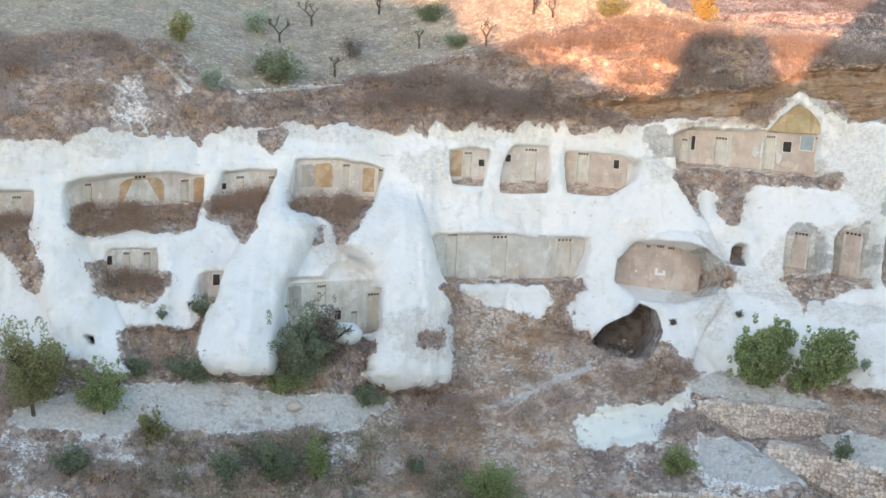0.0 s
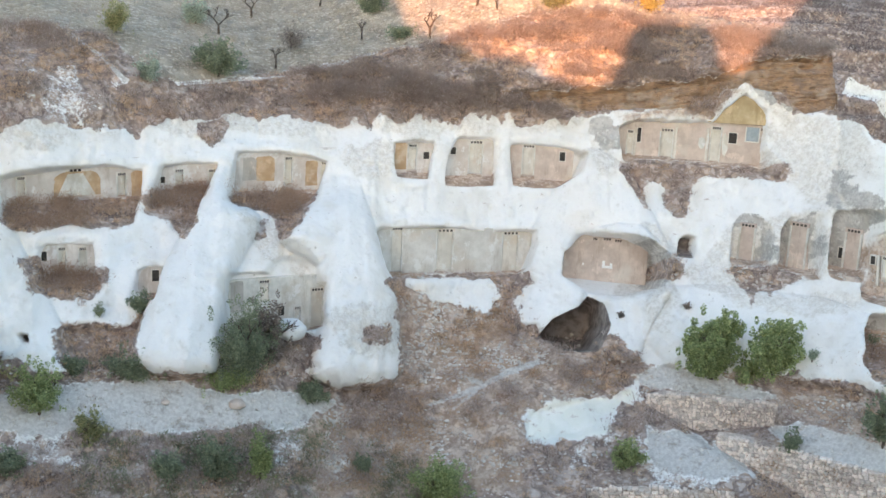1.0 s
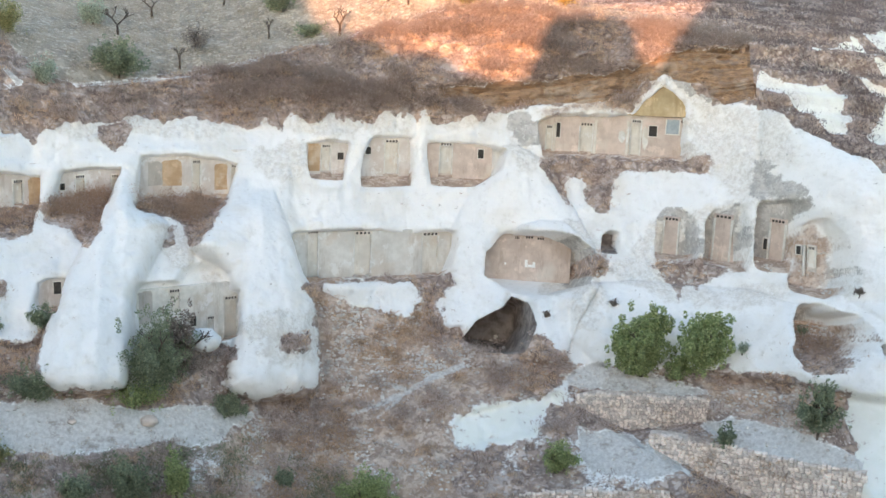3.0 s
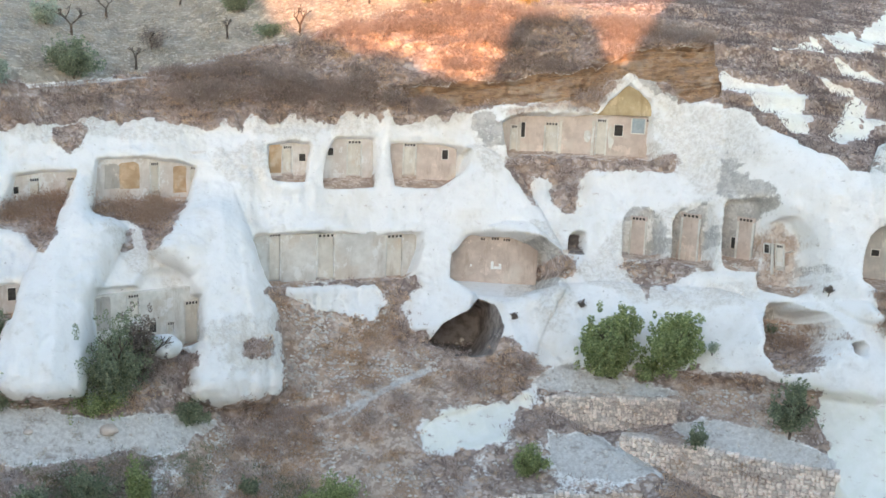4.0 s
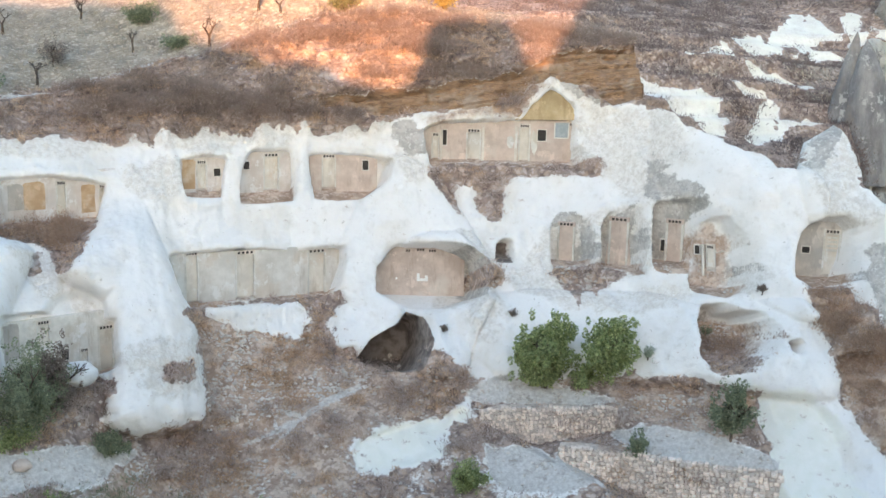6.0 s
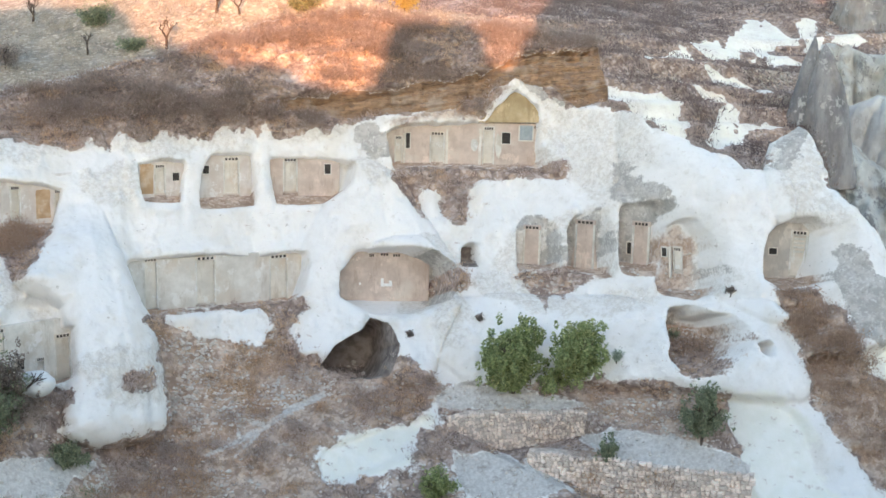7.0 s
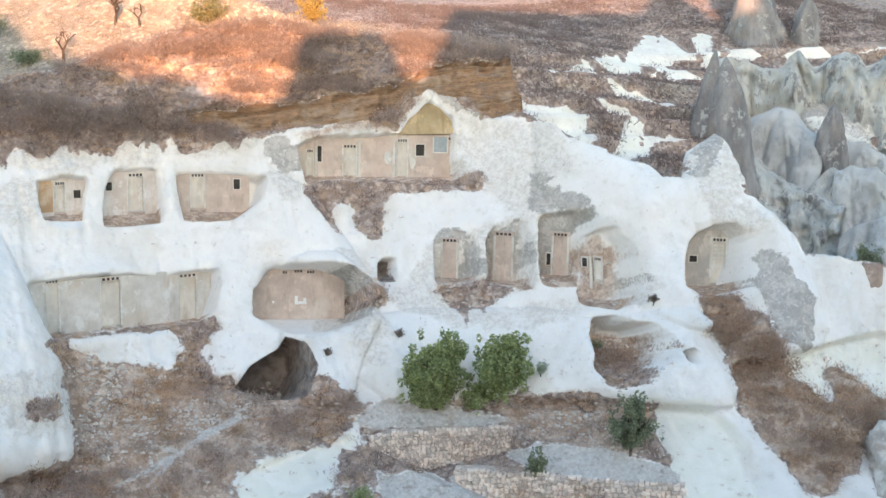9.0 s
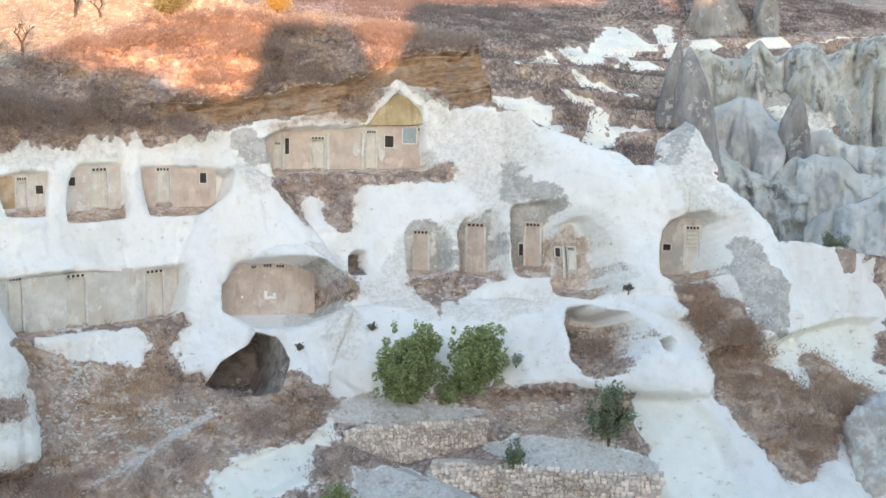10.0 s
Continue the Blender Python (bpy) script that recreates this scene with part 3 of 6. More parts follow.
TUFF, SCRUB, GRAVEL, WORN, CRUST, CONES, GREENISH, DEBRIS = ([rounded(o) for o in group] for group in (TUFF, SCRUB, GRAVEL, WORN, CRUST, CONES, GREENISH, DEBRIS))
NICHES = {key: rounded(o, 0.16, 4) for key, o in NICHES.items()}

# ---- relief and masks of the hillside ----
WOBBLE = rough(XS, WS, 1.6, 1.6, 4, 0.55, 11)
FINE = rough(XS, WS, 0.5, 0.5, 3, 0.6, 12)
FLUTE = rough(XS, WS, 0.9, 4.5, 3, 0.5, 13)
scrub = np.ones_like(H)
for n, outline in enumerate(TUFF):
    ragged, bare = (0.30, 1.0) if n < 4 else (0.95, 0.46)
    fingers = 0.32 * FLUTE * soft(GW - 0.02 * GX, 7.0, 9.5) if n == 0 else 0.0
    scrub = np.minimum(scrub, 1 - bare * soft(within(outline, GX, GW) + ragged * WOBBLE + 0.7 * ragged * FINE + fingers, -0.26, 0.26))
for outline in SCRUB:
    scrub = np.maximum(scrub, soft(within(outline, GX, GW) + 0.16 * WOBBLE + 0.16 * FINE, -0.3, 0.3))


def mask(outlines, ragged=0.2, width=0.2):
    out = np.zeros_like(H)
    for outline in outlines:
        out = np.maximum(out, soft(within(outline, GX, GW) + ragged * WOBBLE + 0.5 * ragged * FINE, -width, width))
    return out


worn, lime, debris = mask(WORN, 0.5, 0.35), mask(GREENISH, 0.35, 0.3), mask(DEBRIS, 0.5, 0.5)
# painted shade: dark inside the cave, the small door opening and two holes
hollow_shade = soft(within(NICHES["cave"], GX, GW) + 0.1, -0.1, 0.06)
hollow_shade = np.maximum(hollow_shade, mask([NICHES["sd"], NICHES["lh"], NICHES["lh2"]], 0.05, 0.1))
gravel, grey, ochre, straw = mask(GRAVEL, 0.25, 0.3), mask(CRUST, 0.35, 0.3), mask(OCHRE, 0.2, 0.15), mask(STRAW, 0.25, 0.25)
gravel = np.maximum(gravel, 0.85 * mask(TRAILS, 0.08, 0.2))
debris = np.maximum(debris * scrub, 0.8 * mask(BEIGE, 0.2, 0.3))
scrub *= (1 - gravel) * (1 - ochre) * (1 - 0.9 * straw)

H -= 0.6 * soft(within(SCRUB[7], GX, GW) + 0.1 * WOBBLE, -0.1, 0.5)
for outline in CONES:
    bold = outline in CONES[1:3]
    d = np.clip(within(outline, GX, GW, 0.4) + (0.12 if bold else 0.3), 0, None) / (1.35 if bold else 1.9)
    top = max(w for _, w in outline)
    fade = 1 - soft(GW, top - 3.2, top - 0.3) if outline in CONES[:3] else 1.0
    H += (1.8 if bold else 1.0) * fade * np.sqrt(1 - (1 - np.clip(d, 0, 1)) ** 2)
H += (0.17 * WOBBLE + 0.16 * FLUTE + 0.035 * FINE) * (1 - scrub) * (1 - gravel)
TUSSOCK = np.clip(0.5 + 0.9 * rough(XS, WS, 0.62, 0.5, 2, 0.5, 14), 0, 1) ** 1.5 * np.clip(0.55 + 0.8 * rough(XS, WS, 2.5, 2.5, 2, 0.5, 15), 0, 1)
H += (0.16 * WOBBLE + 0.03 * FINE + 0.36 * (TUSSOCK - 0.3)) * scrub + 0.05 * FINE * worn
H += 0.75 * np.clip(rough(XS, WS, 0.7, 0.6, 3, 0.5, 16), 0, 1) * scrub * soft(within(SCRUB[10], GX, GW), -0.2, 0.3)
H += 0.55 * np.clip(0.1 + rough(XS, WS, 0.8, 0.5, 3, 0.55, 17), 0, 1) * scrub * soft(GW, 12.0, 13.5)
# a smooth apse hollowed out over the facade at the cliff's foot
H -= 0.55 * soft(1 - np.hypot((GX + 4.75) / 1.35, (GW - 2.9) / 1.35), 0.0, 0.35)
# undercut faces below the ledges
for outline in GREENISH:
    H -= 0.45 * soft(within(outline, GX, GW) + 0.08 * WOBBLE, -0.05, 0.3)
# ledges of the ochre rock: layers that step out and back
bed = GW * 1.02 - 0.05 * GX + 0.07 * WOBBLE
levels = np.cumsum(np.random.default_rng(77).uniform(0.05, 0.22, 60)) + 11.2
outset = np.random.default_rng(78).uniform(-1, 1, 61)
strata = outset[np.searchsorted(levels, bed.ravel())].reshape(bed.shape)
blocky = np.sign(rough(XS, WS, 0.5, 0.16, 2, 0.5, 79)) * 0.5
H += ochre * (0.26 * strata + 0.10 * blocky + 0.22 * FLUTE + 0.12 * WOBBLE + 0.05 * FINE - 0.5)


def wall_line(outline, inset):
    """The upright back wall of a niche: y = a + b * x, and the height of its floor."""
    pts = np.array(outline, float)
    top = pts[:, 1].max()
    x0, x1 = pts[:, 0].min(), pts[:, 0].max()
    ends = [world_of(x, top - 0.15, near(x, top - 0.15))[1] for x in (x0, x1)]
    b = (ends[1] - ends[0]) / (x1 - x0)
    head = float(np.mean([world_of(x, top - 0.15, near(x, top - 0.15))[2] for x in (x0, x1)]))
    low = pts[np.argsort(pts[:, 1])[:2]]
    floor = float(np.mean([world_of(x, w, near(x, w))[2] for x, w in low]))
    return ends[0] - b * x0 + inset, b, floor, head


# some back walls lean with the cliff
TILT = {"d4": 0.15}
INSET = {"cave": 1.8, "hole": 1.35, "sd": 0.9, "house": 0.55, "un": 0.5, "d1": 0.1, "d2": 0.25, "d3": 0.4, "d4": 0.2, "bp": 0.7, "n4": 0.65, "n2": 0.6, "lh": 0.5, "lh2": 0.5, "nr": 0.4, "n7": 0.35}
# heights of niche floors at the mouth and at the back wall
FLOORS = {"n1": (7.2, 7.6), "n2": (6.9, 7.75), "n3": (6.6, 7.95), "n4": (6.7, 7.55), "n5": (4.3, 4.75), "n6": (3.8, 3.9), "n7": (1.0, 1.8),
          "n8": (7.95, 8.35), "n9": (7.65, 8.2), "n10": (7.7, 8.25), "bp": (3.35, 3.65), "un": (3.3, 3.55), "house": (9.35, 9.75), "cave": (0.25, 0.55), "hole": (2.75, 3.7)}
WALLS = {}
for name, outline in NICHES.items():
    rim = within(outline, GX, GW, 1.2)
    H += (0.14 if name not in ("lh", "lh2", "sd", "d1", "house") else 0.05) * np.exp(-((rim + 0.32) / 0.34) ** 2) * (1 - scrub)
for name, outline in NICHES.items():
    a, b, floor, head = wall_line(outline, INSET.get(name, 0.5))
    tilt = TILT.get(name, 0.0)
    front, rear = FLOORS.get(name, (floor, floor + 0.03))
    WALLS[name] = (a, b, front, tilt, head)
    y = (a + b * GX + tilt * (GW / CL - head)) / (1 + tilt * SL / CL)
    back = -y * CL + SL * (GW - y * SL) / CL
    low = min(outline, key=lambda p: p[1])
    mouth = world_of(low[0], low[1], near(*low))[1] + b * (GX - low[0])
    rise = (rear - front) / np.maximum(y - mouth, 0.3)
    at = (GW - (front - rise * mouth) * CL) / (SL + rise * CL)
    ground = -at * CL + (front + rise * (at - mouth)) * SL
    inner = np.minimum(H, np.maximum(back, ground + 0.05 * WOBBLE))
    s = soft(within(outline, GX, GW, 1.0) + 0.06 * WOBBLE + 0.04 * FINE, -0.075, 0.025)
    if name not in ("cave", "sd", "lh", "lh2", "un"):
        debris = np.maximum(debris, 1.2 * s * soft(ground - back, -0.05, 0.1) * (1 - scrub))
    H = H * (1 - s) + inner * s

# the retaining walls stand in cuts: plan ends, tops and feet along the way
RETAINING = [
    ((11.45, -6.95), (16.65, -9.4), [(0, 0.25), (0.1, 0.42), (0.5, 0.62), (1, 0.78)], [(0, -0.1), (0.2, -0.65), (0.42, -1.05), (0.6, -0.75), (1, -0.2)]),
    ((13.95, -9.65), (20.75, -15.45), [(0, -0.55), (0.1, -0.42), (0.5, -0.35), (1, -0.15)], [(0, -1.1), (0.15, -1.5), (0.5, -2.3), (1, -2.7)]),
    ((8.0, -10.75), (14.0, -12.45), [(0, -2.6), (0.2, -2.35), (0.6, -2.15), (1, -1.95)], [(0, -3.1), (0.5, -3.3), (1, -3.3)]),
]
for (xa, ya), (xb, yb), tops, feet in RETAINING:
    u = np.linspace(0, 1, 9)
    x, y = xa + (xb - xa) * u, ya + (yb - ya) * u
    top, foot = np.interp(u, *zip(*tops)), np.interp(u, *zip(*feet))
    outline = [(p, q * SL + z * CL) for p, q, z in zip(x, y, top)] + [(p, q * SL + z * CL - 1.3) for p, q, z in zip(x, y, foot)][::-1]
    line = ya + (yb - ya) * (GX - xa) / (xb - xa) + 0.1
    level = np.interp((GX - xa) / (xb - xa), *zip(*feet)) - 0.05
    back = -line * CL + SL * (GW - line * SL) / CL
    at = (GW - level * CL) / SL
    inner = np.minimum(H, np.maximum(back, -at * CL + level * SL + 0.06 * WOBBLE))
    cut = soft(within(outline, GX, GW, 1.0), -0.05, 0.06)
    H = H * (1 - cut) + inner * cut

# behind the skyline the ground falls away
gone = within(BEYOND, GX, GW, 1.0) + (0.35 * WOBBLE + 0.2 * FINE) * soft(GW, 10.5, 11.5)
drop = np.where(gone > 0, 9.0 * gone + 6.0 * gone**2, 0)


def sheet(name, xs, ws, h, keep, masks, material, label, category, drop=0.0):
    gx, gw = np.meshgrid(xs, ws)
    x, y, z = world_of(gx, gw, h)
    z = z - drop
    number = np.arange(gx.size).reshape(gx.shape)
    quads = np.stack([number[:-1, :-1], number[:-1, 1:], number[1:, 1:], number[1:, :-1]], -1)[keep[:-1, :-1]].reshape(-1, 4)
    me = bpy.data.meshes.new(name)
    me.vertices.add(gx.size)
    me.vertices.foreach_set("co", np.stack([x, y, z], -1).ravel().astype(np.float32))
    me.loops.add(quads.size)
    me.loops.foreach_set("vertex_index", quads.ravel().astype(np.int32))
    me.polygons.add(len(quads))
    me.polygons.foreach_set("loop_start", np.arange(0, quads.size, 4, dtype=np.int32))
    me.polygons.foreach_set("use_smooth", np.ones(len(quads), bool))
    for key, values in masks.items():
        me.attributes.new(key, "FLOAT", "POINT").data.foreach_set("value", values.ravel().astype(np.float32))
    me.update(calc_edges=True)
    me.validate()
    me.materials.append(material)
    return tagged(new(name, me), label, category, kind="structure")


sheet("ground_cliff", XS, WS, H, gone < 1.2, {"scrub": scrub, "gravel": gravel, "grey": grey, "ochre": ochre, "straw": straw, "hollow_shade": hollow_shade, "worn": worn, "lime": lime, "debris": debris, "tussock": TUSSOCK}, HILLSIDE,
      "pale tuff cliff with carved niches under a dry brown hillside", "cliff", drop)

# ---- the valley side beyond ----
FAR_X = [5, 20, 30, 40, 50, 60, 80, 120]
FAR_W = [-4, 0, 8, 16, 22, 28, 45]
FAR_H = [
    [-4, -4, -4, -4, -5, -6, -4, 0],
    [-5, -5, -5, -5, -6, -7, -5, -1],
    [-8, -7, -6, -5.5, -7.5, -9.5, -8, -2],
    [-14, -13, -11.5, -12.5, -13, -12.5, -11, -6],
    [-20, -19, -17, -18, -20.5, -18.5, -16, -12],
    [-31, -30, -27, -28, -29, -25, -24, -22],
    [-72, -70, -65, -65, -64, -58, -56, -56],
]
FAR_TUFF = [
    [(30.4, 18.4), (31.8, 16.9), (33.3, 16.6), (34.8, 16.9), (35.3, 16.3), (34.8, 15.1), (34.2, 13.0), (33.0, 13.2), (32.0, 14.7), (31.1, 15.8), (29.6, 16.4)],
    [(38.6, 15.9), (39.6, 16.1), (39.9, 15.4), (39.9, 14.6), (40.5, 14.3), (41.6, 14.5), (42.0, 14.2), (41.1, 13.9), (39.6, 13.6), (38.4, 12.7), (36.8, 12.4), (35.6, 12.6), (36.2, 13.4), (37.7, 14.7)],
    [(41.0, 22.1), (43.5, 23.0), (46.2, 23.8), (46.0, 22.6), (45.1, 21.1), (43.2, 20.8), (41.4, 20.9)],
    [(47.3, 24.2), (48.9, 25.1), (50.3, 25.5), (52.6, 27.1), (53.4, 27.1), (52.7, 26.1), (53.9, 27.2), (53.7, 25.5), (53.0, 23.2), (51.5, 23.3), (49.6, 22.3), (51.5, 20.8), (49.5, 20.6), (47.5, 20.6), (48.2, 21.6), (46.3, 20.9), (47.7, 22.4), (46.2, 22.7)],
    [(35.0, 19.9), (35.2, 20.2), (37.6, 20.6), (39.2, 21.1), (38.6, 20.1), (36.9, 20.1)],
    [(39.4, 21.5), (40.1, 21.6), (40.3, 20.9), (40.0, 20.0), (39.6, 20.6)],
    [(40.0, 19.3), (40.9, 18.8), (42.2, 18.6), (43.4, 17.7), (44.2, 17.2), (42.4, 17.4), (41.3, 17.6), (40.2, 18.3)],
    [(37.1, 18.4), (37.9, 17.8), (38.7, 17.4), (40.1, 16.9), (40.7, 15.9), (39.6, 16.2), (38.6, 16.7), (37.9, 17.4)],
    [(56.3, 26.7), (57.0, 26.7), (56.4, 25.4), (54.8, 23.3), (53.9, 22.5), (53.0, 22.4), (53.5, 23.5), (55.0, 25.6)],
    [(56.5, 24.9), (57.6, 24.2), (58.2, 23.1), (57.0, 22.4), (55.2, 23.3)],
    [(59.9, 23.1), (62.3, 23.7), (64.1, 23.6), (66.5, 23.6), (67.9, 24.4), (69.7, 24.0), (73.5, 24.3), (76, 24.3), (76, 23.5), (66, 22.7), (60, 22.4)],
    [(56.0, 22.0), (62.4, 21.6), (75, 22.0), (90, 21.5), (90, 0), (64.0, 0), (42.8, 3.1), (42.2, 7.4), (46.7, 12.7), (53.0, 19.0)],
]
FAR_SCRUB = [
    [(38.7, 14.7), (39.1, 14.2), (38.7, 13.4), (38.1, 13.6)],
    [(56.5, 12.7), (59.7, 12.1), (59.8, 11.4), (55.8, 11.9)],
    [(57.7, 8.1), (61.4, 8.4), (61.0, 7.8), (56.7, 7.7)],
    [(62, 25), (76, 25), (76, 22.6), (70, 23.4), (64, 22.4)],
    [(59.5, 14.2), (62.0, 14.4), (61.8, 13.2), (60.0, 13.2)],
]
FAR_CRUST = [
    [(57.1, 20.7), (60.0, 22.3), (62.1, 20.8), (55.8, 15.2), (53.2, 16.8)],
    [(66, 20), (72, 21), (72, 17), (66, 16)],
    [(46, 9), (49, 11), (50, 7), (47, 6)],
]
XF = np.concatenate([np.arange(14, 30, 0.3), np.arange(30, 78, 0.14), np.arange(78, 120, 0.5)])
WF = np.concatenate([np.arange(-4, 10, 0.3), np.arange(10, 28, 0.13), np.arange(28, 45, 0.3)])
HF = lay(FAR_X, FAR_W, FAR_H, XF, WF)
FX, FW = np.meshgrid(XF, WF)
wob, fin = rough(XF, WF, 5, 5, 5, 0.55, 21), rough(XF, WF, 1.2, 1.2, 3, 0.6, 22)
flutes = rough(XF, WF, 3.0, 9, 4, 0.6, 23)
slope_wash = rough(XF, WF, 1.0, 3.0, 3, 0.6, 28)


# wash-outs run askew down the slope
streaks = np.array([np.interp(XF + 0.9 * (w - WF[0]), XF, row) for row, w in zip(rough(XF, WF, 0.7, 4.0, 3, 0.6, 29), WF)])


def far_mask(outlines, ragged=0.45, width=0.12, grow=0.0):
    out = np.zeros_like(HF)
    for outline in outlines:
        out = np.maximum(out, soft(within(outline, FX, FW, 4) + grow + ragged * (0.3 * wob + 0.55 * streaks) + 0.10 * fin - 0.02, -width, width))
    return out


ftuff = far_mask(FAR_TUFF)
fscrub = np.maximum(1 - ftuff, far_mask(FAR_SCRUB, 0.4))
badland = soft(within(FAR_TUFF[-1], FX, FW, 5), -2, 3)
HF += 0.22 * wob + 0.05 * fin + badland * (1.0 * flutes + 0.5 * wob)
gully = np.abs(rough(XF, WF, 4.5, 10, 3, 0.5, 24))
HF -= 5 * soft(within([(43, 9), (50, 17), (55, 20.5), (56, 16), (53, 11), (47, 5)], FX, FW, 4), -2, 2)
HF -= badland * 1.4 * (1 - soft(gully, 0, 0.3))
ftuss = np.clip(0.5 + 0.9 * rough(XF, WF, 1.1, 1.1, 2, 0.5, 27), 0, 1)
HF += 0.25 * ftuss * fscrub + 0.06 * slope_wash * ftuff
fworn = np.clip(0.45 + 0.5 * rough(XF, WF, 3, 3, 4, 0.6, 26), 0.3, 1) * ftuff
fgrey = np.maximum(far_mask(FAR_CRUST, 1.2), badland * np.clip(0.62 + 0.35 * flutes + 0.25 * wob, 0, 1)) * ftuff
# terraces across the slope: treads and short risers
step_at = FW + 0.05 * FX + 0.25 * wob
riser = np.zeros_like(HF)
for level, rise in ((16.4, 0.7), (18.1, 0.9), (19.9, 0.7), (22.1, 0.9), (24.4, 0.8), (26.8, 0.9)):
    HF += rise * (soft(step_at, level - 1.6, level - 0.15) - soft(step_at, level - 0.1, level + 0.12)) * (1 - badland)
    riser = np.maximum(riser, np.exp(-((step_at - level + 0.3) / 0.25) ** 2))
fstraw = far_mask([[(42.8, 19.3), (46.6, 20.6), (51.6, 20.4), (50.1, 18.7), (44.6, 17.8)], [(42.4, 16.9), (48.6, 17.5), (47.5, 16.2), (41.7, 15.7)], [(36.0, 19.3), (39.0, 19.2), (37.0, 18.0), (34.0, 18.4)]], 0.8, 0.4) * 0.5
fstraw = np.maximum(fstraw, 0.35 * riser * soft(FW, 15, 16) * (1 - ftuff) * np.clip(0.6 + slope_wash, 0, 1))
sheet("ground_valley", XF, WF, HF, np.ones_like(HF) > 0, {"scrub": fscrub, "gravel": 0 * HF, "grey": fgrey, "ochre": 0 * HF, "straw": fstraw, "hollow_shade": 0 * HF, "worn": fworn, "lime": np.maximum(0.8 * badland, ftuff**3), "debris": 0 * HF, "tussock": ftuss}, HILLSIDE,
      "brown valley slope with bare pale fluted tuff beyond the cliff", "hillside")

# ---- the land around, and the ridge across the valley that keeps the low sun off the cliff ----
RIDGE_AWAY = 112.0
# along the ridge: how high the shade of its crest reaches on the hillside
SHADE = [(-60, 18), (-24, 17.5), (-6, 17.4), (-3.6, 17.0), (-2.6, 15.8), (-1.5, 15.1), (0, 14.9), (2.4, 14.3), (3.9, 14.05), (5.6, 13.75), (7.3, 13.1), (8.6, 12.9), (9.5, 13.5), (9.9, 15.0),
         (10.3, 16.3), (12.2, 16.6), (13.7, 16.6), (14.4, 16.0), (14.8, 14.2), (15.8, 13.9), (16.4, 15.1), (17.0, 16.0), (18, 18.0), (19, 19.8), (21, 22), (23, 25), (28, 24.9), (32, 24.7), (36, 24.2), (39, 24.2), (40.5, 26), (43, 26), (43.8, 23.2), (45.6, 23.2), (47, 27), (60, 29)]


def ground_sheet(name, gx, gy, gz, label, category):
    number = np.arange(gx.size).reshape(gx.shape)
    quads = np.stack([number[:-1, :-1], number[:-1, 1:], number[1:, 1:], number[1:, :-1]], -1).reshape(-1, 4)
    me = bpy.data.meshes.new(name)
    me.from_pydata(np.stack([gx, gy, gz], -1).reshape(-1, 3).tolist(), [], quads.tolist())
    for key, value in (("scrub", 1.0), ("gravel", 0.0), ("grey", 0.0), ("ochre", 0.0), ("straw", 0.0), ("hollow_shade", 0.0), ("worn", 0.0), ("lime", 0.0), ("debris", 0.0), ("tussock", 0.3)):
        me.attributes.new(key, "FLOAT", "POINT").data.foreach_set("value", np.full(gx.size, value, np.float32))
    me.materials.append(HILLSIDE)
    me.polygons.foreach_set("use_smooth", np.ones(len(me.polygons), bool))
    return tagged(new(name, me), label, category, kind="structure")


XR = np.arange(-600, 601, 12.0)
RX, RY = np.meshgrid(XR, XR)
ground_sheet("ground", RX, RY, -14 + 1.2 * rough(XR, XR, 40, 40, 4, 0.5, 31), "dry brown floor of the valley below the cliff", "ground")
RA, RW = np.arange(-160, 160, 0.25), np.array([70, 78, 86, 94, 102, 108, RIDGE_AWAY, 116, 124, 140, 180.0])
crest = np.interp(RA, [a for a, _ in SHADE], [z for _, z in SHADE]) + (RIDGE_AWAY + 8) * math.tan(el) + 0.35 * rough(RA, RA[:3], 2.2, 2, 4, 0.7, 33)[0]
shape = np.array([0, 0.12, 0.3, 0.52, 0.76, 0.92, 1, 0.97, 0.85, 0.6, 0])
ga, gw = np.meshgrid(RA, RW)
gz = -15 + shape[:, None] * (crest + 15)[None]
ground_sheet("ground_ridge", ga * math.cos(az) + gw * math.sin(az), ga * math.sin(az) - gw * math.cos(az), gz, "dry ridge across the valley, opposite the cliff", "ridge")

# ---- helpers for things ----
def quick_mesh(name, verts, faces, material, smooth=False):
    me = bpy.data.meshes.new(name)
    me.from_pydata(verts, [], faces)
    me.materials.append(material)
    if smooth:
        me.polygons.foreach_set("use_smooth", np.ones(len(me.polygons), bool))
    me.update()
    return me


def part(name, me, parent, label=""):
    ob = new(name, me)
    ob.parent = parent
    return tagged(ob, label) if label else ob


def empty(name, place, label, category, group=""):
    ob = new(name)
    ob.location = place
    ob.empty_display_size = 0.2
    return tagged(ob, label, category, group)


def surface(x, w):
    """The place on the finished hillside."""
    i, j = int(np.abs(XS - x).argmin()), int(np.abs(WS - w).argmin())
    return Vector(world_of(XS[i], WS[j], H[j, i]))


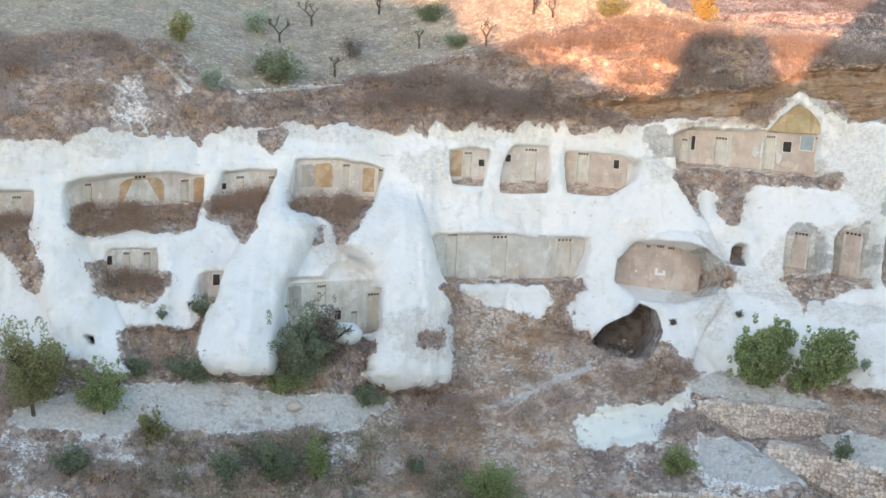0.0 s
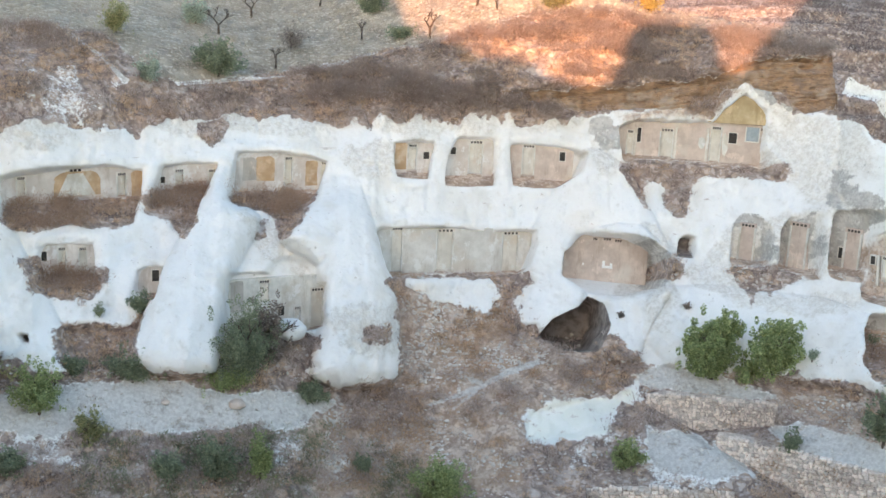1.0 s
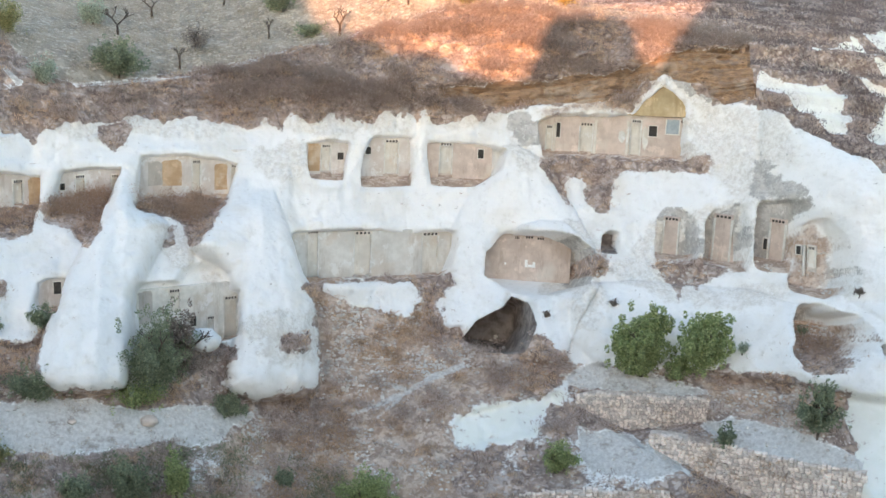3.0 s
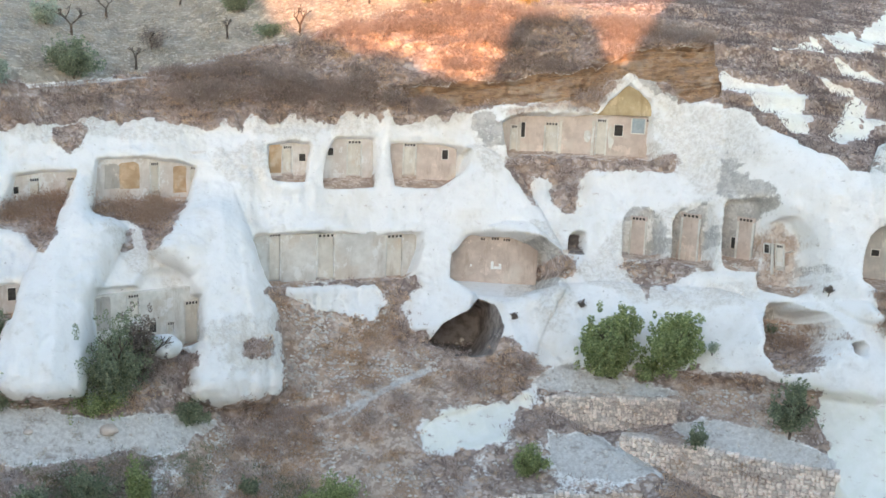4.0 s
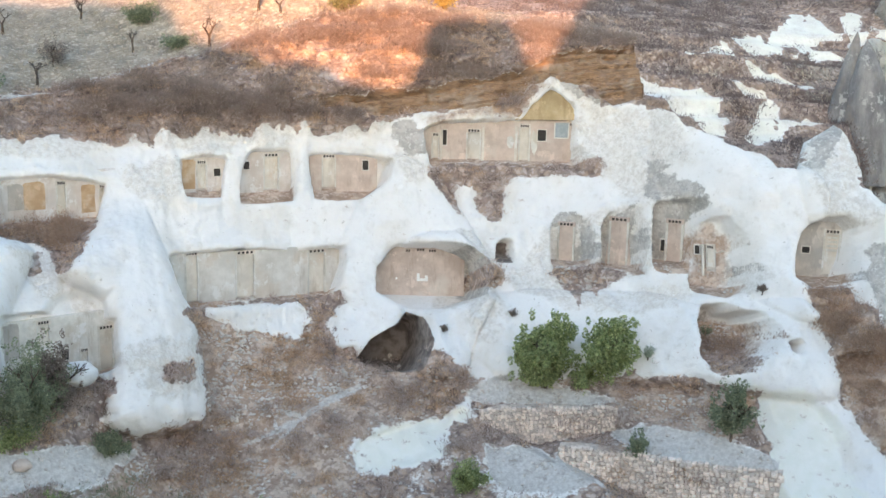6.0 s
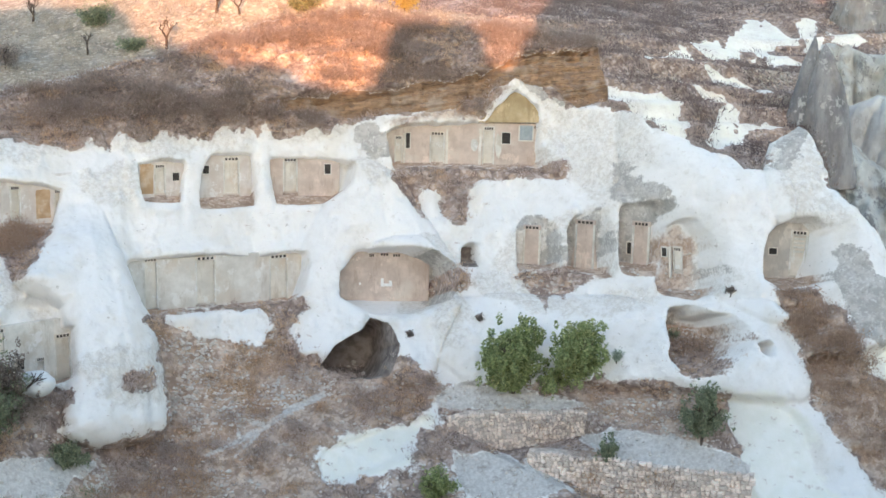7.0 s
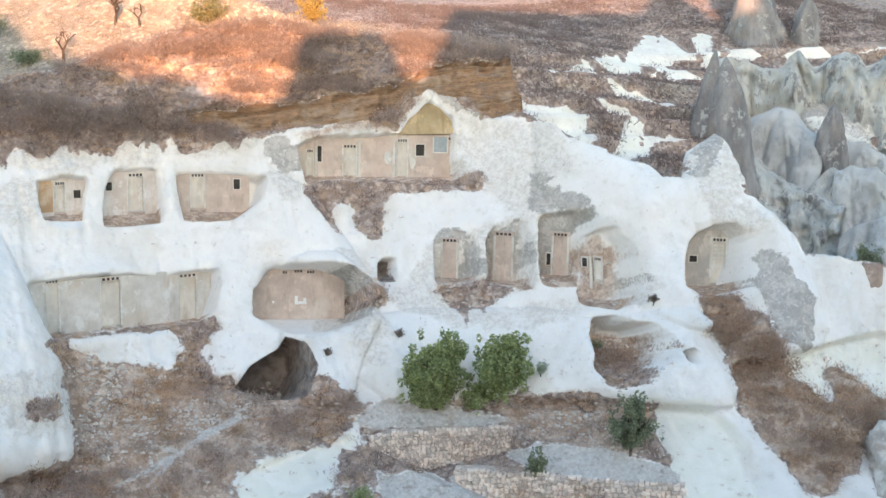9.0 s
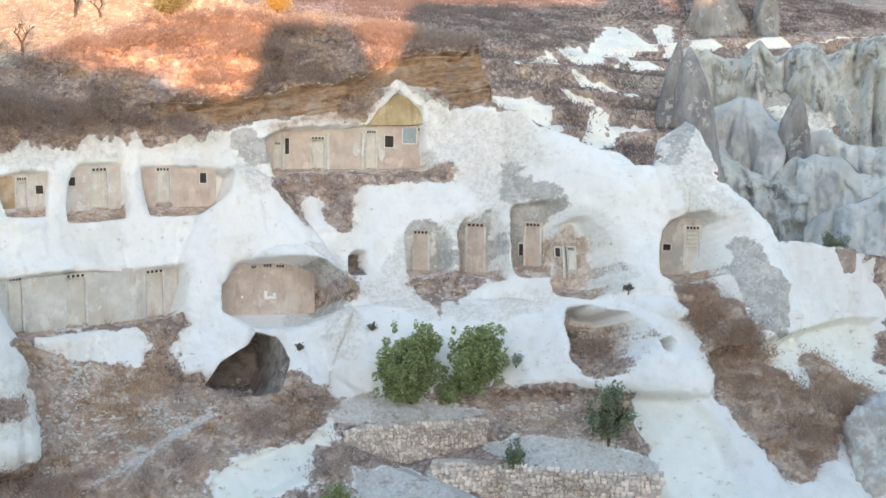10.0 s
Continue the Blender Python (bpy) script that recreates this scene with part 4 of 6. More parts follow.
def plain(name, dark, light, scale=3.0, stain=None, rough_=0.9, bump=0.3, tone=0.0, worn=False):
    m = Nodes(name, rough_)
    colour = m.mix(m.ramp(m.noise(scale, 7, 0.65), 0.35, 0.68), dark, light)
    colour = m.mix(m.ramp(m.noise(scale * 0.35, 4, 0.6, seed=2), 0.45, 0.7, 0, 0.5), colour, tuple(c * 0.75 for c in dark))
    if stain:
        colour = m.mix(m.ramp(m.noise(scale * 0.6, 5, 0.6, seed=4), 0.5, 0.66, 0, 0.7), colour, stain)
    if worn:
        colour = m.mix(m.ramp(m.noise(1.1, 8, 0.7, (1, 1, 0.8), 9), 0.56, 0.60, 0, 0.65), colour, tuple(min(0.8, c * 1.12 + 0.02) for c in light))
        colour = m.mix(m.ramp(m.noise(2.4, 7, 0.7, (1, 1, 0.22), 11), 0.52, 0.70, 0, 0.6), colour, tuple(c * f for c, f in zip(dark, (0.72, 0.66, 0.60))))
        colour = m.mix(m.ramp(m.cells(0.9, (1.0, 1.0, 0.8)), 0.0, 0.03, 0.5, 0), colour, tuple(c * 0.55 for c in dark))
    if tone:
        shade = m.ramp(m.random(), 0, 1, 1 - tone, 1 + tone)
        n = m.tree.nodes.new("ShaderNodeHueSaturation")
        m.link(shade, n.inputs["Value"])
        m.link(colour, n.inputs["Color"])
        colour = n.outputs[0]
    m.bump(m.noise(scale * 3, 6, 0.7, seed=7), bump, 0.03)
    return m.done(colour)


WALL_STONE = plain("dressed_tuff", (0.63, 0.58, 0.535), (0.77, 0.73, 0.69), 1.3, (0.58, 0.50, 0.44), worn=True)
LONG_WALL = plain("grey_dressed_tuff", (0.60, 0.575, 0.53), (0.74, 0.72, 0.68), 1.3, (0.60, 0.53, 0.45), worn=True)
DOOR_STONE = plain("door_infill", (0.66, 0.62, 0.55), (0.78, 0.74, 0.67), 1.5, (0.64, 0.54, 0.44), worn=True)
GREY_STONE = plain("grey_infill", (0.48, 0.45, 0.41), (0.62, 0.57, 0.51), 1.6, (0.42, 0.405, 0.385), worn=True)
PALE = plain("lime_plaster", (0.66, 0.65, 0.60), (0.78, 0.76, 0.71), 2.5, (0.55, 0.50, 0.42), worn=True)
WHITE_PAINT = plain("white_paint", (0.84, 0.84, 0.82), (0.90, 0.90, 0.88), 4.0)
OCHRE_WALL = plain("ochre_plaster", (0.47, 0.32, 0.19), (0.60, 0.44, 0.29), 2.0, (0.62, 0.52, 0.40), worn=True)
PINK_WALL = plain("tan_plaster", (0.54, 0.44, 0.375), (0.68, 0.57, 0.495), 1.4, (0.66, 0.60, 0.53), worn=True)
GABLE_STONE = plain("golden_stone", (0.44, 0.335, 0.19), (0.58, 0.465, 0.29), 1.4, (0.58, 0.50, 0.36), worn=True)
# near-black fill: the shade inside pigeon holes and windows, put into the colour
HOLE_SHADE = plain("hole_shade", (0.035, 0.03, 0.028), (0.075, 0.065, 0.055), 3.0)
BLUE_PANE = plain("blue_grey_board", (0.33, 0.38, 0.40), (0.42, 0.47, 0.49), 4.0)
LOOSE_TUFF = plain("loose_tuff", (0.68, 0.68, 0.66), (0.82, 0.82, 0.80), 1.6, (0.55, 0.52, 0.47), tone=0.05)
RUBBLE = plain("rubble_stone", (0.84, 0.725, 0.635), (0.93, 0.845, 0.765), 5.0, (0.64, 0.49, 0.40), tone=0.22)
MORTAR = plain("earth_fill", (0.58, 0.48, 0.405), (0.80, 0.70, 0.62), 6.0, (0.36, 0.28, 0.23))
WORN_ROCK = plain("speckled_outcrop", (0.52, 0.48, 0.44), (0.74, 0.71, 0.67), 2.6, (0.40, 0.33, 0.28), worn=True, bump=0.8)
PEBBLE = plain("pebble", (0.58, 0.53, 0.48), (0.78, 0.74, 0.69), 4.0, (0.50, 0.42, 0.35))
BARK = plain("bark", (0.10, 0.075, 0.06), (0.20, 0.16, 0.13), 8.0)


def leaf_material(name, a, b, c, clumped=False):
    m = Nodes(name, 0.7)
    r = m.island()
    if clumped:
        r = m.math("ADD", m.math("MULTIPLY", r, 0.35), m.math("MULTIPLY", m.attribute("clump"), 0.65))
    colour = m.mix(m.ramp(r, 0.0, 0.6), a, b)
    colour = m.mix(m.ramp(r, 0.75, 1.0), colour, c)
    glow = m.tree.nodes.new("ShaderNodeBsdfTranslucent")
    m.put(colour, glow.inputs["Color"])
    both = m.tree.nodes.new("ShaderNodeMixShader")
    both.inputs[0].default_value = 0.4
    m.link(m.bsdf.outputs[0], both.inputs[1])
    m.link(glow.outputs[0], both.inputs[2])
    m.link(both.outputs[0], m.tree.nodes["Material Output"].inputs["Surface"])
    return m.done(colour)


def spire_material():
    m = Nodes("spire_rock", 0.95)
    colour = m.mix(m.ramp(m.noise(0.6, 8, 0.7, (1, 1, 0.4)), 0.36, 0.62), (0.24, 0.232, 0.235), (0.42, 0.41, 0.405))
    colour = m.mix(m.ramp(m.noise(1.1, 7, 0.75, seed=3), 0.57, 0.63, 0, 0.85), colour, (0.62, 0.61, 0.59))
    colour = m.mix(m.ramp(m.noise(0.35, 4, 0.6, seed=4), 0.54, 0.68, 0, 0.6), colour, (0.42, 0.37, 0.32))
    m.bump(m.noise(1.4, 9, 0.75, (1, 1, 0.45), 5), 0.9, 0.4)
    return m.done(colour)


GREY_ROCK = spire_material()


def craggy_material():
    """Pale weathered tuff: grey stains in streaks, beige beds, white fresh scars."""
    m = Nodes("craggy_tuff", 0.95)
    colour = m.mix(m.ramp(m.noise(0.9, 7, 0.65, (1, 1, 0.35)), 0.36, 0.64), (0.66, 0.665, 0.63), (0.84, 0.845, 0.80))
    colour = m.mix(m.ramp(m.noise(0.5, 6, 0.6, (1, 1, 1.6), 4), 0.52, 0.64, 0, 0.6), colour, (0.62, 0.55, 0.47))
    colour = m.mix(m.ramp(m.noise(0.75, 8, 0.72, (1, 1, 0.4), 3), 0.545, 0.585, 0, 0.8), colour, (0.31, 0.305, 0.305))
    colour = m.mix(m.ramp(m.noise(2.6, 7, 0.75, (1, 1, 0.5), 8), 0.57, 0.61, 0, 0.7), colour, (0.38, 0.36, 0.35))
    colour = m.mix(m.ramp(m.noise(2.2, 7, 0.7, seed=6), 0.57, 0.66, 0, 0.8), colour, (0.82, 0.825, 0.80))
    colour = m.mix(m.ramp(m.cells(0.85, (1.0, 1.0, 0.38)), 0.0, 0.10, 0.75, 0), colour, (0.26, 0.25, 0.24))
    m.bump(m.noise(1.8, 9, 0.75, (1, 1, 0.45), 5), 1.0, 0.5)
    return m.done(colour)


def smooth_material():
    m = Nodes("smooth_tuff", 0.95)
    colour = m.mix(m.ramp(m.noise(0.4, 6, 0.6), 0.36, 0.64), (0.46, 0.47, 0.465), (0.63, 0.64, 0.63))
    colour = m.mix(m.ramp(m.noise(1.1, 8, 0.72, (1, 1, 0.5), 3), 0.55, 0.62, 0, 0.6), colour, (0.36, 0.35, 0.34))
    colour = m.mix(m.ramp(m.cells(0.45, (1.0, 1.0, 0.5)), 0.0, 0.07, 0.6, 0), colour, (0.30, 0.27, 0.25))
    m.bump(m.noise(1.5, 8, 0.7, (1, 1, 0.6), 5), 0.8, 0.3)
    return m.done(colour)


CRAGGY, SMOOTH_TUFF = craggy_material(), smooth_material()
SCREE = plain("brown_scree", (0.20, 0.155, 0.135), (0.34, 0.275, 0.24), 1.8)
LEAF_LIGHT = leaf_material("leaf_light", (0.23, 0.275, 0.125), (0.39, 0.445, 0.205), (0.56, 0.60, 0.30))
LEAF_DARK = leaf_material("leaf_dark", (0.19, 0.22, 0.15), (0.31, 0.345, 0.225), (0.44, 0.465, 0.31))
BROWN_LEAF = leaf_material("leaf_brown", (0.20, 0.165, 0.14), (0.31, 0.255, 0.22), (0.42, 0.36, 0.31))
WEEDS = leaf_material("weed_stalk", (0.17, 0.185, 0.12), (0.29, 0.30, 0.19), (0.40, 0.37, 0.26), True)
LEAF_YELLOW = leaf_material("leaf_yellow", (0.24, 0.24, 0.12), (0.38, 0.37, 0.185), (0.56, 0.48, 0.25))
LEAF_PALE = leaf_material("leaf_pale", (0.298, 0.350, 0.280), (0.473, 0.525, 0.420), (0.630, 0.647, 0.507))
LEAF_GOLD = leaf_material("leaf_gold", (0.40, 0.30, 0.10), (0.60, 0.44, 0.14), (0.72, 0.57, 0.22))
DRY = leaf_material("dry_stalk", (0.474, 0.323, 0.217), (0.696, 0.515, 0.365), (0.823, 0.697, 0.558), True)
DRY_GREY = leaf_material("dry_twig", (0.328, 0.25, 0.212), (0.597, 0.49, 0.434), (0.766, 0.69, 0.641), True)
STRAW_LEAF = leaf_material("straw", (0.37, 0.315, 0.25), (0.53, 0.455, 0.36), (0.66, 0.58, 0.46), True)
RUST = leaf_material("rust_brush", (0.28, 0.19, 0.14), (0.52, 0.375, 0.28), (0.70, 0.55, 0.44), True)
BROWN = leaf_material("brown_brush", (0.178, 0.136, 0.122), (0.262, 0.204, 0.184), (0.364, 0.302, 0.279), True)
TAWNY = leaf_material("tawny_brush", (0.25, 0.19, 0.16), (0.42, 0.33, 0.28), (0.62, 0.51, 0.43), True)


# ---- rock-cut facades in the niches ----
def slab(wall, x0, x1, z0, z1, back, front, edge=0.0, flare=0.0):
    """A block on a niche's back wall, between two depths in front of it (metres towards the valley)."""
    a, b, _, tilt, head = wall[:5]
    k = 1 / math.hypot(1, b)
    verts = []
    for out, inset in ((back, 0), (front - edge, 0), (front, edge)):
        for x, z in ((x0 - flare + inset, z0 + inset), (x1 + flare - inset, z0 + inset), (x1 - inset, z1 - inset), (x0 + inset, z1 - inset)):
            verts.append((x + out * b * k, a + b * x + tilt * (z - head) - out * k, z))
    faces = [(0, 3, 2, 1), (8, 9, 10, 11)]
    for s in (0, 4):
        faces += [(s + i, s + (i + 1) % 4, s + 4 + (i + 1) % 4, s + 4 + i) for i in range(4)]
    return verts, faces


def blocks(name, pieces, material):
    verts, faces = [], []
    for v, f in pieces:
        faces += [tuple(i + len(verts) for i in q) for q in f]
        verts += v
    return quick_mesh(name, verts, faces, material)


def plate(wall, outline, back, front):
    """A thin flat piece of any outline (x, z) on a niche's back wall."""
    a, b, _, tilt, head = wall[:5]
    k = 1 / math.hypot(1, b)
    n = len(outline)
    verts = [(x + out * b * k, a + b * x + tilt * (z - head) - out * k, z) for out in (back, front) for x, z in outline]
    return verts, [tuple(range(n, 2 * n))] + [(i, (i + 1) % n, n + (i + 1) % n, n + i) for i in range(n)]


def arched(x0, x1, z0, z1, seed, crown=0.35, uneven=0.03):
    """A closed outline with rounded upper corners and an uneven edge."""
    roll = random.Random(seed)
    cx, half = (x0 + x1) / 2, (x1 - x0) / 2
    r = min(half, z1 - z0) * crown * 2
    pts = [(x0, z0), (cx, z0 - 0.02), (x1, z0), (x1, (z0 + z1) / 2)]
    for n in range(7):
        t = math.pi / 2 * n / 6
        pts.append((x1 - r + r * math.cos(t), z1 - r * 0.7 + r * 0.7 * math.sin(t)))
    for n in range(7):
        t = math.pi / 2 * (1 + n / 6)
        pts.append((x0 + r + r * math.cos(t), z1 - r * 0.7 + r * 0.7 * math.sin(t)))
    pts.append((x0, (z0 + z1) / 2))
    return [(x + roll.uniform(-uneven, uneven), z + roll.uniform(-uneven, uneven)) for x, z in pts]


def blot(x0, x1, z0, z1, seed):
    roll = random.Random(seed)
    return [((x0 + x1) / 2 + (x1 - x0) / 2 * math.cos(t) * roll.uniform(0.75, 1.1), (z0 + z1) / 2 + (z1 - z0) / 2 * math.sin(t) * roll.uniform(0.75, 1.1)) for t in np.linspace(0, math.tau, 15)[:-1]]


def holes(wall, x0, x1, z, thing, count=4):
    """A row of small pigeon holes under a lintel: dark blocks with the shade painted in."""
    pitch = (x1 - x0) / count
    for n in range(count):
        c = x0 + pitch * (n + 0.5)
        half = min(0.055, pitch * 0.33)
        part("pigeon_hole", blocks("pigeon_hole", [slab(wall, c - half, c + half, z - 0.06, z + 0.05, 0.02, 0.168 + wall[5])], HOLE_SHADE), thing, "pigeon hole, its shade painted dark")


def door(wall, x0, x1, z0, z1, thing, infill, flare=0.0):
    jamb = min(0.07, (x1 - x0) * 0.15)
    part("door_infill", blocks("door_infill", [slab(wall, x0 + jamb, x1 - jamb, z0, z1 - 0.2, 0.02, 0.09, 0.01, flare)], infill), thing, "blocked door recess")
    part("lintel", blocks("lintel", [slab(wall, x0, x1, z1 - 0.2, z1, 0.02, 0.165 + wall[5], 0.012)], infill), thing)
    for j0, j1 in ((x0, x0 + jamb), (x1 - jamb, x1)):
        part("jamb", blocks("jamb", [slab(wall, j0, j1, z0, z1 - 0.2, 0.02, 0.16 + wall[5], 0.012)], PALE), thing)
    holes(wall, x0 + jamb, x1 - jamb, z1 - 0.10, thing)


def window(wall, x0, x1, z0, z1, thing):
    # the opening is a solid dark block; its inner shade is only colour
    part("window_hole", blocks("window_hole", [slab(wall, x0, x1, z0, z1, 0.02, 0.166 + wall[5])], HOLE_SHADE), thing, "open window hole, its shade painted dark")
    rim = 0.035
    part("window_frame", blocks("window_frame", [slab(wall, x0 - rim, x0, z0 - rim, z1 + rim, 0.02, 0.19 + wall[5]), slab(wall, x1, x1 + rim, z0 - rim, z1 + rim, 0.02, 0.19 + wall[5]),
                                                 slab(wall, x0, x1, z0 - rim, z0, 0.02, 0.19 + wall[5]), slab(wall, x0, x1, z1, z1 + rim, 0.02, 0.19 + wall[5])], DOOR_STONE), thing)


def facade(key, label, elements, wall_material=WALL_STONE, infill=DOOR_STONE):
    proud = 0.0 if key[0] == "d" else 0.08
    wall = (*WALLS[key], proud)
    reach = {"n7": 0.0, "bp": -0.12, "house": 0.1}.get(key, 0.28)
    spare = 0.06 if key[0] == "d" else 0.35
    x0, x1 = min(e[1] for e in elements), max(e[2] for e in elements)
    z0, z1 = min(e[3] for e in elements), max(e[4] for e in elements)
    thing = empty("rock_cut_facade", (0, 0, 0), label, "facade", "rock-cut facades in the cliff")
    spans = sorted((e[1], e[2], e[3], e[4]) for e in elements if e[0] == "door")
    if any(e[0] == "wall" for e in elements):
        edge = x0 - spare
        pieces = []
        for a, b, low, top in spans + [(x1 + spare, None, None, None)]:
            if a > edge:
                pieces.append(slab(wall, edge, a, z0 - 0.3, z1 + reach, 0.0, 0.14 + proud, 0.01))
            if b is not None:
                pieces.append(slab(wall, a, b, top, z1 + reach, 0.0, 0.14 + proud))
                pieces.append(slab(wall, a, b, z0 - 0.3, top, 0.0, 0.04))
                edge = b
        for piece in pieces:
            part("wall_panel", blocks("wall_panel", [piece], wall_material), thing)
    else:
        for a, b, low, top in spans:
            part("wall_panel", blocks("wall_panel", [slab(wall, a, b, low - 0.2, top, 0.0, 0.04)], wall_material), thing)
    for kind, a, b, low, top in elements:
        if kind == "door":
            door(wall, a, b, low, top, thing, infill, 0.22 if key == "d2" else 0.0)
        elif kind == "window":
            window(wall, a, b, low, top, thing)
        elif kind == "slot":
            holes(wall, a, b, (low + top) / 2, thing, 3)
        elif kind == "ochre":
            part("plaster_panel", blocks("plaster_panel", [plate(wall, arched(a, b, low, top, round(a * 100), 0.3 if b - a < 2 else 0.12), 0.05, 0.152 + proud)], OCHRE_WALL if b - a < 2 else PINK_WALL), thing, "ochre plaster panel")
        elif kind == "pale":
            part("plaster_patch", blocks("plaster_patch", [plate(wall, blot(a, b, low, top, round(a * 100)), 0.05, 0.156 + proud)], PALE), thing, "pale lime plaster patch")
        elif kind == "niche":
            part("blind_niche", blocks("blind_niche", [plate(wall, arched(a, b, low, top, round(a * 100), 0.4), 0.05, 0.154 + proud)], GREY_STONE), thing, "grey blind niche")
        elif kind == "fan":
            part("plaster_fan", blocks("plaster_fan", [plate(wall, [(a, low), (b, low), (b - 0.5, top), (a + 0.45, top)], 0.05, 0.160 + proud)], PALE), thing, "pale fan of plaster in an ochre arch")
        elif kind == "mark":
            part("paint_mark", blocks("paint_mark", [slab(wall, a, b, low, top, 0.10, 0.158 + proud)], WHITE_PAINT), thing, "white painted mark")
        elif kind == "pilaster":
            part("pilaster", blocks("pilaster", [slab(wall, a, b, low, top, 0.05, 0.24 + proud, 0.02)], DOOR_STONE), thing)
        elif kind == "glass":
            part("shutter", blocks("shutter", [slab(wall, a, b, low, top, 0.05, 0.17 + proud, 0.01)], BLUE_PANE), thing, "blue-grey window board")
            part("window_frame", blocks("window_frame", [slab(wall, a - 0.05, a, low, top, 0.05, 0.2 + proud), slab(wall, b, b + 0.05, low, top, 0.05, 0.2 + proud),
                                                         slab(wall, a - 0.05, b + 0.05, low - 0.05, low, 0.05, 0.2 + proud)], PALE), thing)
        elif kind == "louvre":
            for n in range(5):
                z = low + (top - low) * (n + 0.5) / 5
                part("slat", blocks("slat", [slab(wall, a + 0.08, b - 0.08, z - 0.05, z + 0.03, 0.08, 0.19, 0.01)], PALE), thing)
    return thing


